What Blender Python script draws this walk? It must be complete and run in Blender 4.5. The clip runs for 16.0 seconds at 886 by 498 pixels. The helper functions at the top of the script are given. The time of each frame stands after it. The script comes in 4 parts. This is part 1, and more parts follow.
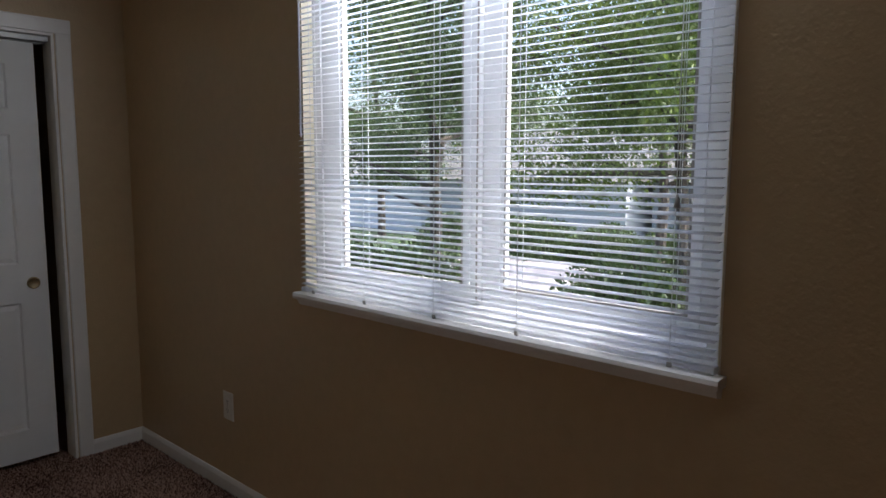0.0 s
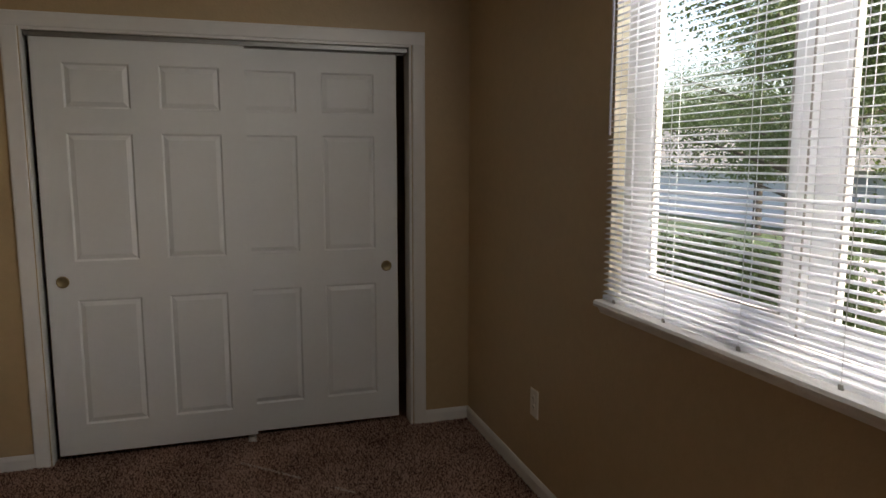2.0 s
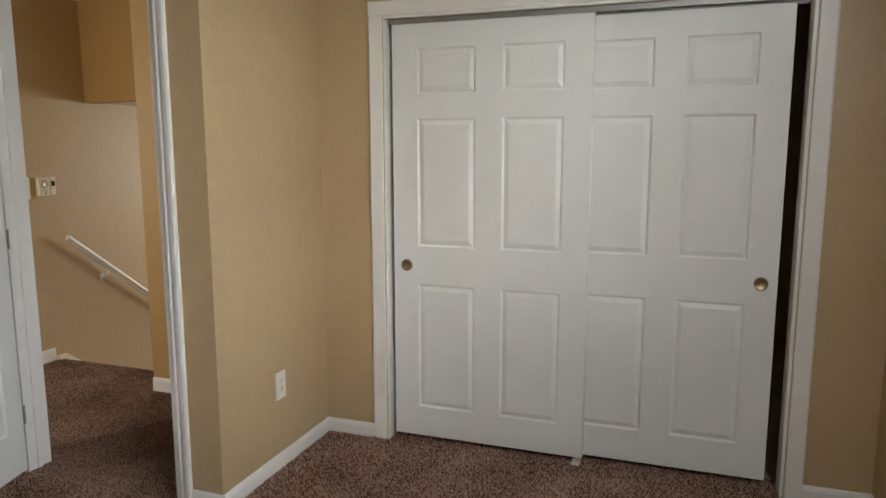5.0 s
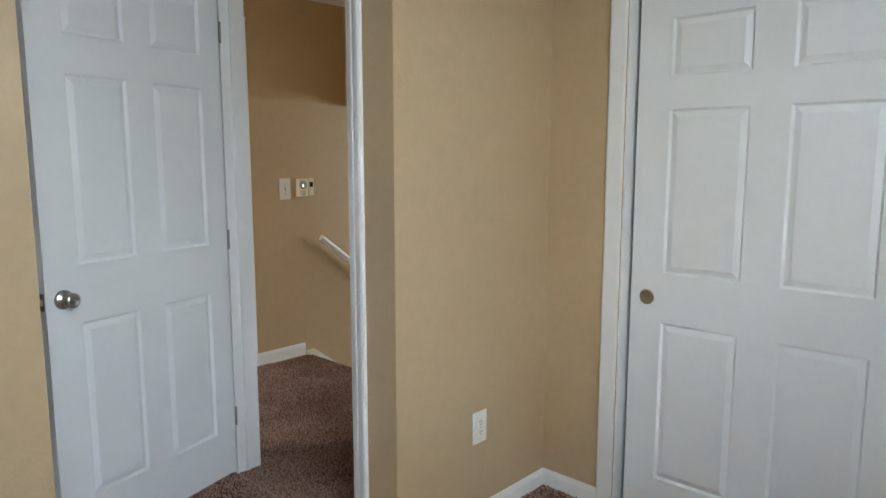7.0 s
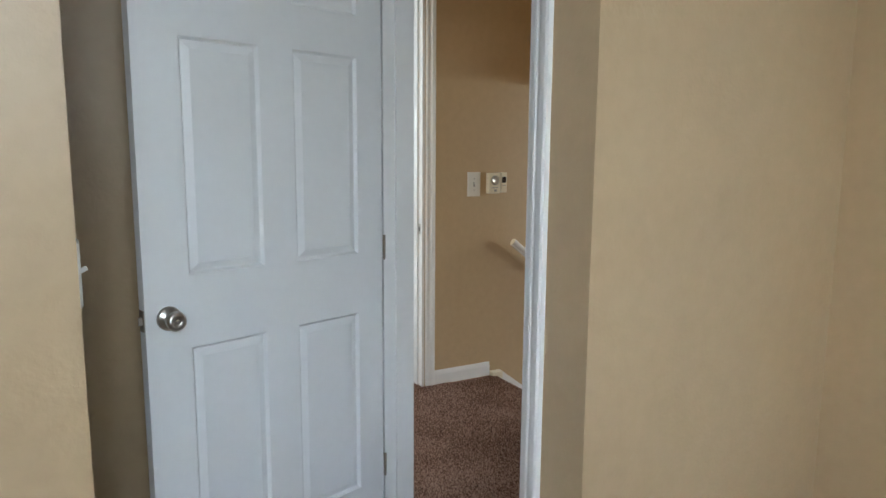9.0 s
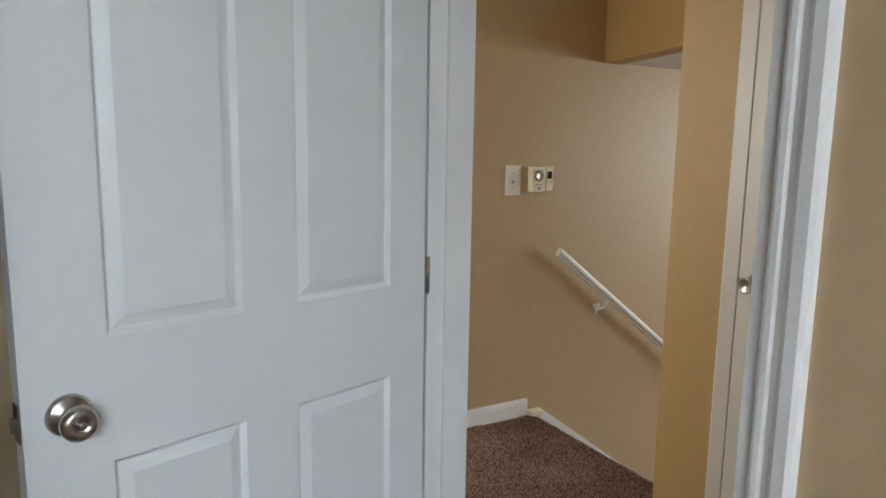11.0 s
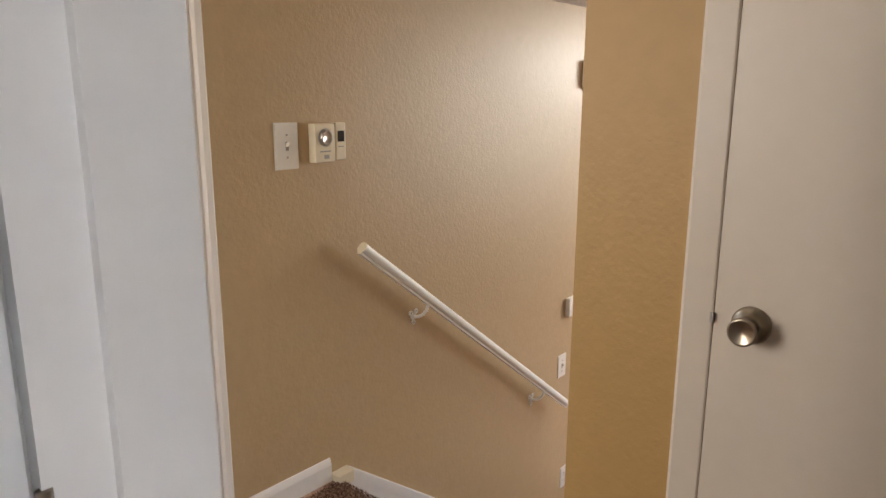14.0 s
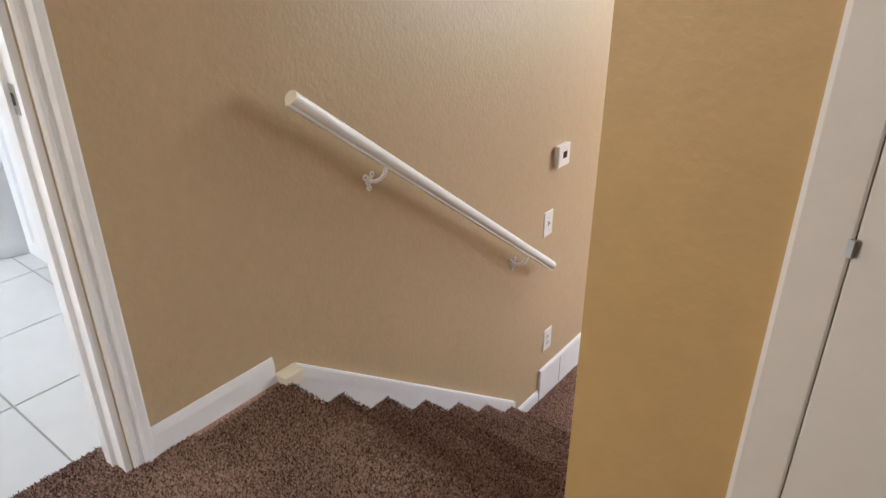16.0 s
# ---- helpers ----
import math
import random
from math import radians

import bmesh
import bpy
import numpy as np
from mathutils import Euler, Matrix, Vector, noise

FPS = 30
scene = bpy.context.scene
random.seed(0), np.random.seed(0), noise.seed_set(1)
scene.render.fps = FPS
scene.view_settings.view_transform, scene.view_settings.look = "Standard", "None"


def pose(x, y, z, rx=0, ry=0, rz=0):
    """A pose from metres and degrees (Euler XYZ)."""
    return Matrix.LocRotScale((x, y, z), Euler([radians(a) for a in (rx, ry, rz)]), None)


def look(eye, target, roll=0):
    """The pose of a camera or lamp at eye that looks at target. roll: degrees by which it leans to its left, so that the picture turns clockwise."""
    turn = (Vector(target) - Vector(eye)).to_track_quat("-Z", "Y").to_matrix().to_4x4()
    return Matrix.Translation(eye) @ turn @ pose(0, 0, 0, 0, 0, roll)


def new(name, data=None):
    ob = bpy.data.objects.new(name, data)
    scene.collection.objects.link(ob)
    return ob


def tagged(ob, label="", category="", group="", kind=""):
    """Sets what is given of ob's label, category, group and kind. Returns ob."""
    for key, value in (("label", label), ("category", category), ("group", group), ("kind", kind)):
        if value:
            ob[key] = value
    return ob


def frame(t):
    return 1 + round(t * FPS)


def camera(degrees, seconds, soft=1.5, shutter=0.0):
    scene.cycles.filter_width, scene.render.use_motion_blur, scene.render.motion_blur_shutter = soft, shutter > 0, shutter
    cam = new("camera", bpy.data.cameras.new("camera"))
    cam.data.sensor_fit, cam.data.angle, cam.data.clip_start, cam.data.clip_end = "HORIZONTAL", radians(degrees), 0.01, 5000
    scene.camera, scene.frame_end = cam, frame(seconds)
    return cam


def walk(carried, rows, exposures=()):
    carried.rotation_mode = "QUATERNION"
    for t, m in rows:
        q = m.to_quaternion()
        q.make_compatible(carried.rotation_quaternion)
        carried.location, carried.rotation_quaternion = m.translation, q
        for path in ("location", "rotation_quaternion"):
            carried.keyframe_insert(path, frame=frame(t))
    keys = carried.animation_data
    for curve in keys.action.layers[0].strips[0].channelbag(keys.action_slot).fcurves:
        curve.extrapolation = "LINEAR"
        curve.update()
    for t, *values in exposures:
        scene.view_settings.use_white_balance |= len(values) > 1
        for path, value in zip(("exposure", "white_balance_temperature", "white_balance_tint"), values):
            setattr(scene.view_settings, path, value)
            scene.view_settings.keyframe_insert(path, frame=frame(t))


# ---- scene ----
cam = camera(65.9, 16.0)
PATH = [
    (0, (0.648, -3.496, 1.419), (2.112, -2.153, 1.186), 0.2),
    (0.5, (0.724, -3.544, 1.433), (1.933, -1.97, 1.188), 0.0),
    (1, (0.789, -3.529, 1.435), (1.782, -1.811, 1.188), 0.1),
    (1.5, (0.861, -3.504, 1.44), (1.628, -1.674, 1.188), 0.2),
    (2, (0.904, -3.498, 1.457), (1.489, -1.604, 1.192), -0.0),
    (2.5, (1.035, -3.462, 1.453), (1.386, -1.512, 1.178), -0.1),
    (3, (1.127, -3.433, 1.466), (1.242, -1.457, 1.176), 0.0),
    (3.5, (1.203, -3.347, 1.434), (1.134, -1.369, 1.145), -0.1),
    (4, (1.293, -3.222, 1.434), (1.026, -1.262, 1.143), -0.1),
    (4.2, (1.309, -3.174, 1.446), (0.97, -1.225, 1.151), -0.2),
    (6.3, (1.436, -2.535, 1.398), (0.267, -0.934, 1.13), 0.2),
    (6.5, (1.402, -2.465, 1.402), (0.17, -0.913, 1.134), 0.0),
    (7, (1.305, -2.327, 1.407), (-0.053, -0.885, 1.134), 0.0),
    (7.5, (1.185, -2.177, 1.4), (-0.307, -0.873, 1.128), 0.1),
    (8, (1.067, -2.019, 1.402), (-0.554, -0.881, 1.13), 0.2),
    (8.5, (0.951, -1.897, 1.383), (-0.744, -0.872, 1.106), 0.5),
    (9, (0.776, -1.801, 1.385), (-0.952, -0.837, 1.094), 0.4),
    (9.5, (0.59, -1.728, 1.395), (-1.156, -0.803, 1.085), 0.5),
    (9.7, (0.524, -1.702, 1.403), (-1.226, -0.789, 1.083), 0.9),
    (11.8, (-0.279, -1.484, 1.313), (-1.894, -0.339, 1.024), 0.9),
    (12, (-0.326, -1.45, 1.322), (-1.89, -0.239, 1.027), 1.2),
    (12.5, (-0.484, -1.308, 1.324), (-1.942, 0.027, 1.023), 1.0),
    (13, (-0.622, -1.192, 1.317), (-2.005, 0.219, 1.004), 0.7),
    (13.5, (-0.78, -1.084, 1.318), (-2.109, 0.368, 0.962), 0.3),
    (14, (-0.92, -0.978, 1.318), (-2.186, 0.51, 0.892), 0.2),
    (14.5, (-1.046, -0.811, 1.298), (-2.25, 0.695, 0.767), 0.1),
    (15, (-1.126, -0.667, 1.275), (-2.294, 0.821, 0.627), -0.0),
    (15.5, (-1.174, -0.608, 1.257), (-2.309, 0.834, 0.461), -0.0),
    (16, (-1.231, -0.536, 1.25), (-2.346, 0.865, 0.36), -0.3),
]
EXPOSURES = [(0.0, 2.2, 6000, 10), (1.5, 2.2, 6600, 10), (2.5, 2.3, 7500, 10), (3.5, 2.75, 7900, 10), (4.2, 3.5, 7300, 8), (6.3, 3.9, 5850, 1), (9.7, 3.92, 5600, 2), (12.0, 3.95, 6000, 6), (13.5, 4.05, 6200, 10), (14.5, 4.15, 6400, 12), (16.0, 4.35, 5700, 9)]
walk(cam, [(t, look(eye, target, roll)) for t, eye, target, roll in PATH], EXPOSURES)

# ---- world and large lights ----
world = bpy.data.worlds.new("sky")
world.use_nodes = True
scene.world = world
wn = world.node_tree.nodes
sky = wn.new("ShaderNodeTexSky")
sky.sky_type = "NISHITA"
sky.sun_disc = False
sky.sun_elevation = radians(52)
sky.sun_rotation = radians(153)
sky.air_density = 1.0
sky.dust_density = 6.0
wn["Background"].inputs["Strength"].default_value = 0.15
world.node_tree.links.new(sky.outputs[0], wn["Background"].inputs["Color"])


def lamp(name, kind, m, energy, color=(1, 1, 1), size=None, size_y=None, angle=None):
    data = bpy.data.lights.new(name, kind)
    data.energy, data.color = energy, color
    if size:
        data.shape, data.size, data.size_y = "RECTANGLE", size, size_y
    if angle:
        data.angle = radians(angle)
    ob = new(name, data)
    ob.matrix_world = m
    return ob


lamp("sun", "SUN", look((0, 0, 0), (-0.28, 0.55, -0.79)), 1.1, (1.0, 0.95, 0.87), angle=1)
# daylight in unseen openings of the bath and living room, which are not entered
lamp("bath_window_light", "AREA", look((-4.3, -1.62, 1.6), (-4.3, 0, 1.1)), 2.2, (0.95, 0.98, 1.0), 0.9, 0.9)
lamp("living_window_light", "AREA", look((0.7, 5.93, 0.95), (-2.0, 1.2, -0.1)), 5.5, (1.0, 0.95, 0.88), 2.2, 1.5)
# added fill for the stair treads; no fixture hangs here
lamp("lower_hall_fill_light", "AREA", look((-1.6, 4.1, 1.735), (-2.0, 1.3, -0.8)), 4.5, (1.0, 0.94, 0.86), 0.8, 0.8)
# added on the room side, high at the window, to lift its daylight
lamp("bedroom_window_light", "AREA", look((2.1, -2.2, 2.17), (0.4, -2.0, 0.2)), 3.0, (0.98, 0.985, 1.0), 1.3, 0.3)
# fill for the linen closet door; the hall window behind it is made up
lamp("hall_fill_light", "AREA", look((-2.47, -2.2, 1.5), (-1.15, 0.1, 1.0)), 1.75, (1.0, 0.92, 0.8), 0.5, 0.9)


# ---- materials ----
def material(name, color, rough=0.6, metal=0.0, vary=0.06, grain=60.0, stain=2.0, bump=0.0, bump_scale=None, dist=0.002, spec=0.5, rand=0.0):
    m = bpy.data.materials.new(name)
    m.use_nodes = True
    nt = m.node_tree
    n, l = nt.nodes, nt.links
    b = n["Principled BSDF"]
    b.inputs["Roughness"].default_value = rough
    b.inputs["Metallic"].default_value = metal
    b.inputs["Specular IOR Level"].default_value = spec
    tc = n.new("ShaderNodeTexCoord")
    fine = n.new("ShaderNodeTexNoise")
    fine.inputs["Scale"].default_value = grain
    fine.inputs["Detail"].default_value = 5
    big = n.new("ShaderNodeTexNoise")
    big.inputs["Scale"].default_value = stain
    big.inputs["Detail"].default_value = 3
    l.new(tc.outputs["Object"], fine.inputs["Vector"])
    l.new(tc.outputs["Object"], big.inputs["Vector"])
    add = n.new("ShaderNodeMath")
    add.operation = "ADD"
    l.new(fine.outputs["Fac"], add.inputs[0])
    l.new(big.outputs["Fac"], add.inputs[1])
    rmp = n.new("ShaderNodeMapRange")
    rmp.inputs["From Min"].default_value, rmp.inputs["From Max"].default_value = 0.6, 1.4
    rmp.inputs["To Min"].default_value, rmp.inputs["To Max"].default_value = 1 - vary, 1 + vary
    l.new(add.outputs[0], rmp.inputs["Value"])
    last = rmp.outputs[0]
    if rand:
        oi = n.new("ShaderNodeObjectInfo")
        rr = n.new("ShaderNodeMapRange")
        rr.inputs["To Min"].default_value, rr.inputs["To Max"].default_value = 1 - rand, 1 + rand
        l.new(oi.outputs["Random"], rr.inputs["Value"])
        mul = n.new("ShaderNodeMath")
        mul.operation = "MULTIPLY"
        l.new(last, mul.inputs[0])
        l.new(rr.outputs[0], mul.inputs[1])
        last = mul.outputs[0]
    col = n.new("ShaderNodeVectorMath")
    col.operation = "SCALE"
    col.inputs[0].default_value = color[:3]
    l.new(last, col.inputs["Scale"])
    l.new(col.outputs[0], b.inputs["Base Color"])
    if bump:
        bn = n.new("ShaderNodeTexNoise")
        bn.inputs["Scale"].default_value = bump_scale or grain
        bn.inputs["Detail"].default_value = 3
        l.new(tc.outputs["Object"], bn.inputs["Vector"])
        bp = n.new("ShaderNodeBump")
        bp.inputs["Strength"].default_value = bump
        bp.inputs["Distance"].default_value = dist
        l.new(bn.outputs["Fac"], bp.inputs["Height"])
        l.new(bp.outputs[0], b.inputs["Normal"])
    return m


WALL = material("tan_wall_paint", (0.50, 0.37, 0.215), 0.42, vary=0.06, grain=25, stain=1.2, bump=0.3, bump_scale=75, dist=0.004, spec=0.5)
# the tan paint again, with the hall's warm bounced light put into its colour
WALL_WARM = material("warm_lit_wall_paint", (0.44, 0.28, 0.11), 0.5, vary=0.06, grain=25, stain=1.2, bump=0.28, bump_scale=75, dist=0.004, spec=0.4)
CEIL = material("white_ceiling_texture", (0.74, 0.73, 0.71), 0.9, vary=0.08, grain=90, bump=0.9, bump_scale=120, dist=0.008)
TRIM = material("white_trim_paint", (0.80, 0.79, 0.77), 0.38, vary=0.03, grain=30, bump=0.08, bump_scale=60, dist=0.001)
DOOR = material("white_door_paint", (0.79, 0.80, 0.80), 0.45, vary=0.02, grain=40, bump=0.12, bump_scale=180, dist=0.0006)
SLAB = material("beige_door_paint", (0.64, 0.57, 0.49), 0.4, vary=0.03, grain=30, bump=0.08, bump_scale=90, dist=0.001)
DARK = material("dark_gap", (0.03, 0.03, 0.03), 0.8)
NICKEL = material("satin_nickel", (0.55, 0.53, 0.50), 0.28, 1.0, vary=0.05, grain=200)
BRASS = material("aged_brass", (0.36, 0.29, 0.17), 0.35, 1.0, vary=0.1, grain=80)
BRONZE = material("antique_nickel", (0.36, 0.31, 0.25), 0.3, 1.0, vary=0.06, grain=150)
CHROME = material("chrome", (0.75, 0.76, 0.78), 0.08, 1.0, vary=0.02)
STEEL = material("galvanised_track", (0.38, 0.38, 0.37), 0.5, 1.0, vary=0.08)
PLATE = material("white_plastic", (0.80, 0.78, 0.73), 0.35, vary=0.02)
IVORY = material("ivory_plastic", (0.78, 0.71, 0.55), 0.4, vary=0.04)
BLACK = material("black_screen", (0.02, 0.02, 0.022), 0.2)
GREYP = material("grey_print", (0.35, 0.34, 0.32), 0.6)
PORC = material("white_porcelain", (0.86, 0.87, 0.88), 0.08, vary=0.01)
TILE = material("white_floor_tile", (0.80, 0.79, 0.77), 0.22, vary=0.04, grain=12, stain=4, rand=0.03)
WTILE = material("glazed_wall_tile", (0.74, 0.77, 0.79), 0.15, vary=0.03, rand=0.02)
GROUT = material("grey_grout", (0.42, 0.40, 0.37), 0.9, vary=0.12, grain=120)
COUNTER = material("pale_pink_counter", (0.78, 0.68, 0.62), 0.2, vary=0.06, grain=18)
VANITY = material("white_vanity_paint", (0.84, 0.83, 0.82), 0.35, vary=0.02)
WOODTRIM = material("orange_edge_trim", (0.50, 0.28, 0.12), 0.5, vary=0.1)
VINYL = material("white_window_vinyl", (0.80, 0.82, 0.85), 0.35, vary=0.02)
CORD = material("white_cord", (0.75, 0.76, 0.78), 0.7)
WANDM = material("clear_grey_wand", (0.40, 0.40, 0.46), 0.2)
CONC = material("pinkish_concrete", (0.46, 0.41, 0.40), 0.85, vary=0.15, grain=6, stain=0.6, bump=0.3, bump_scale=40)
ASPH = material("asphalt", (0.06, 0.06, 0.062), 0.9, vary=0.2, grain=40, stain=0.4)
GRASS = material("lawn", (0.05, 0.075, 0.028), 0.9, vary=0.4, grain=9, stain=0.7, bump=0.8, bump_scale=30, dist=0.04)
SIDING = material("pale_grey_siding", (0.45, 0.47, 0.52), 0.6, vary=0.04)
ROOF = material("grey_shingle", (0.12, 0.115, 0.11), 0.9, vary=0.25, grain=12)
BARK = material("bark", (0.055, 0.045, 0.035), 0.9, vary=0.35, grain=14, bump=0.8, bump_scale=20, dist=0.03)
LEAF = material("green_leaf", (0.05, 0.075, 0.025), 0.5, vary=0.4, grain=1.5, stain=0.5)
LEAFL = material("light_green_leaf", (0.085, 0.115, 0.03), 0.5, vary=0.4, grain=1.5, stain=0.5)
for lm in (LEAF, LEAFL):
    lm.node_tree.nodes["Principled BSDF"].inputs["Transmission Weight"].default_value = 0.0
    lm.node_tree.nodes["Principled BSDF"].inputs["Subsurface Weight"].default_value = 0.0
SLAT = material("white_blind_slat", (0.84, 0.85, 0.88), 0.4, vary=0.02, rand=0.04)


def translucent(m, color, amount):
    """Lets light shine through thin things such as slats and leaves."""
    nt = m.node_tree
    out = nt.nodes["Material Output"]
    tr = nt.nodes.new("ShaderNodeBsdfTranslucent")
    tr.inputs["Color"].default_value = (*color, 1)
    mix = nt.nodes.new("ShaderNodeMixShader")
    mix.inputs[0].default_value = amount
    nt.links.new(nt.nodes["Principled BSDF"].outputs[0], mix.inputs[1])
    nt.links.new(tr.outputs[0], mix.inputs[2])
    nt.links.new(mix.outputs[0], out.inputs["Surface"])


translucent(SLAT, (0.88, 0.9, 0.95), 0.5)
translucent(LEAF, (0.09, 0.14, 0.03), 0.3)
translucent(LEAFL, (0.17, 0.24, 0.04), 0.35)

GLASS = bpy.data.materials.new("window_glass")
GLASS.use_nodes = True
g = GLASS.node_tree
gb = g.nodes["Principled BSDF"]
gb.inputs["Transmission Weight"].default_value = 1.0
gb.inputs["Roughness"].default_value = 0.0
gb.inputs["IOR"].default_value = 1.02
gb.inputs["Base Color"].default_value = (0.97, 0.98, 0.98, 1)


def carpet_material():
    m = bpy.data.materials.new("brown_frieze_carpet")
    m.use_nodes = True
    nt = m.node_tree
    n, l = nt.nodes, nt.links
    b = n["Principled BSDF"]
    b.inputs["Roughness"].default_value = 0.95
    b.inputs["Specular IOR Level"].default_value = 0.1
    tc = n.new("ShaderNodeTexCoord")
    nz = n.new("ShaderNodeTexNoise")
    nz.inputs["Scale"].default_value = 130
    nz.inputs["Detail"].default_value = 4
    nz.inputs["Roughness"].default_value = 0.7
    big = n.new("ShaderNodeTexNoise")
    big.inputs["Scale"].default_value = 3
    for q in (nz, big):
        l.new(tc.outputs["Object"], q.inputs["Vector"])
    geo = n.new("ShaderNodeNewGeometry")
    isl = n.new("ShaderNodeMath")
    isl.operation = "MULTIPLY_ADD"
    isl.inputs[1].default_value, isl.inputs[2].default_value = 0.44, -0.22
    l.new(geo.outputs["Random Per Island"], isl.inputs[0])
    s1 = n.new("ShaderNodeMath")
    l.new(nz.outputs["Fac"], s1.inputs[0])
    l.new(isl.outputs[0], s1.inputs[1])
    s2 = n.new("ShaderNodeMath")
    s2.operation = "MULTIPLY_ADD"
    s2.inputs[1].default_value, s2.inputs[2].default_value = 0.35, -0.175
    l.new(big.outputs["Fac"], s2.inputs[0])
    s3 = n.new("ShaderNodeMath")
    l.new(s1.outputs[0], s3.inputs[0])
    l.new(s2.outputs[0], s3.inputs[1])
    cr = n.new("ShaderNodeValToRGB")
    e = cr.color_ramp.elements
    e[0].position, e[0].color = 0.28, (0.065, 0.032, 0.024, 1)
    e[1].position, e[1].color = 0.78, (0.62, 0.43, 0.34, 1)
    k = e.new(0.5)
    k.color = (0.25, 0.14, 0.10, 1)
    l.new(s3.outputs[0], cr.inputs[0])
    l.new(cr.outputs[0], b.inputs["Base Color"])
    bp = n.new("ShaderNodeBump")
    bp.inputs["Strength"].default_value = 1.0
    bp.inputs["Distance"].default_value = 0.006
    l.new(nz.outputs["Fac"], bp.inputs["Height"])
    l.new(bp.outputs[0], b.inputs["Normal"])
    return m


CARPET = carpet_material()


# ---- mesh helpers ----
def mesh_of(bm, name, mat, smooth=False):
    bmesh.ops.recalc_face_normals(bm, faces=bm.faces)
    me = bpy.data.meshes.new(name)
    bm.to_mesh(me)
    bm.free()
    me.materials.append(mat)
    if smooth:
        me.shade_smooth()
    return me


def part(name, bm, mat, parent=None, label="", smooth=False, m=None):
    ob = new(name, mesh_of(bm, name, mat, smooth))
    if parent:
        ob.parent = parent
    if m is not None:
        ob.matrix_basis = m
    if label:
        ob["label"] = label
    return ob


def thing(name, m, label, category, group="", kind=""):
    ob = new(name)
    ob.empty_display_size = 0.1
    ob.matrix_world = m
    return tagged(ob, label, category, group, kind)


def box(bm, x0, x1, y0, y1, z0, z1, bev=0.0):
    r = bmesh.ops.create_cube(bm, size=1)
    vs = r["verts"]
    bmesh.ops.scale(bm, vec=(x1 - x0, y1 - y0, z1 - z0), verts=vs)
    bmesh.ops.translate(bm, vec=((x0 + x1) / 2, (y0 + y1) / 2, (z0 + z1) / 2), verts=vs)
    if bev:
        es = list({e for v in vs for e in v.link_edges})
        bmesh.ops.bevel(bm, geom=es, offset=bev, segments=2, profile=0.5, affect="EDGES")
    return bm


def boxes(rows, bev=0.0):
    bm = bmesh.new()
    for r in rows:
        box(bm, *r, bev=bev)
    return bm


def cyl(bm, p, q, r0, r1=None, seg=20):
    """A round bar from p to q."""
    p, q = Vector(p), Vector(q)
    r1 = r0 if r1 is None else r1
    d = q - p
    m = Matrix.Translation((p + q) / 2) @ d.to_track_quat("Z", "Y").to_matrix().to_4x4()
    bmesh.ops.create_cone(bm, cap_ends=True, segments=seg, radius1=r0, radius2=r1, depth=d.length, matrix=m)
    return bm


def lathe(profile, seg=32):
    """Turns (radius, height) pairs about z."""
    bm = bmesh.new()
    rings = []
    for r, h in profile:
        rings.append([bm.verts.new((r * math.cos(2 * math.pi * i / seg), r * math.sin(2 * math.pi * i / seg), h)) for i in range(seg)])
    for a, b in zip(rings, rings[1:]):
        for i in range(seg):
            bm.faces.new((a[i], a[(i + 1) % seg], b[(i + 1) % seg], b[i]))
    bm.faces.new(rings[0])
    bm.faces.new(rings[-1])
    return bm


def prism(bm, profile, origin, u, d, run):
    """Extrudes a profile of (across, out) pairs, laid along u and d, by the vector run."""
    origin, u, d, run = map(Vector, (origin, u, d, run))
    a = [bm.verts.new(origin + u * p + d * q) for p, q in profile]
    b = [bm.verts.new(v.co + run) for v in a]
    n = len(a)
    bm.faces.new(a)
    bm.faces.new(b)
    for i in range(n):
        bm.faces.new((a[i], a[(i + 1) % n], b[(i + 1) % n], b[i]))
    return bm


def structure(name, bm, mat, label="", smooth=False):
    return tagged(part(name, bm, mat, None, label, smooth), kind="structure")


CASING = [(0, 0), (0, 0.008), (0.006, 0.011), (0.014, 0.011), (0.018, 0.008), (0.026, 0.009), (0.036, 0.016), (0.052, 0.017), (0.058, 0.013), (0.058, 0)]
BASE = [(0, 0), (0, 0.011), (0.052, 0.011), (0.063, 0.008), (0.072, 0.004), (0.072, 0)]
TALL = [(p * 1.2, q) for p, q in BASE]


def baseboard(name, runs, z=0.0, prof=BASE):
    """runs: start, end and the side (unit vector into the room)."""
    bm = bmesh.new()
    for (x0, y0), (x1, y1), side in runs:
        prism(bm, prof, (x0, y0, z), (0, 0, 1), (*side, 0), (x1 - x0, y1 - y0, 0))
    return structure(name, bm, TRIM, "white painted baseboard with an eased top edge")


# ---- structure ----
XA, XE, XW, YD, YR = -0.295, -0.63, 2.132, -0.853, -1.784     # alcove wall, window wall, door wall, return beside the door
XT, YG, XG = -2.645, 0.17, -1.561                 # stair wall, linen closet wall and its corner
T, TD, H = 0.11, 0.11, 2.44
BACK = -6.0
CX0, CX1, CH = 0.040, 1.813, 2.028                 # closet opening
DX0, DX1, DH = -1.349, -0.505, 2.15              # bedroom doorway
WY0, WY1, WZ0, WZ1 = -2.96, -1.452, 0.972, 2.36   # window opening
BY0, BY1, BH = -0.74, -0.014, 2.205               # bathroom doorway
LX0, LX1 = -1.292, -0.679                        # linen closet doorway
NOSE, RUN, RISE, STEPS = 0.455, 0.215, 0.150, 7
DROP = 0.037                                     # the top riser is taller than the rest
ZL = -DROP - RISE * STEPS
YS = NOSE + RUN * (STEPS - 1)

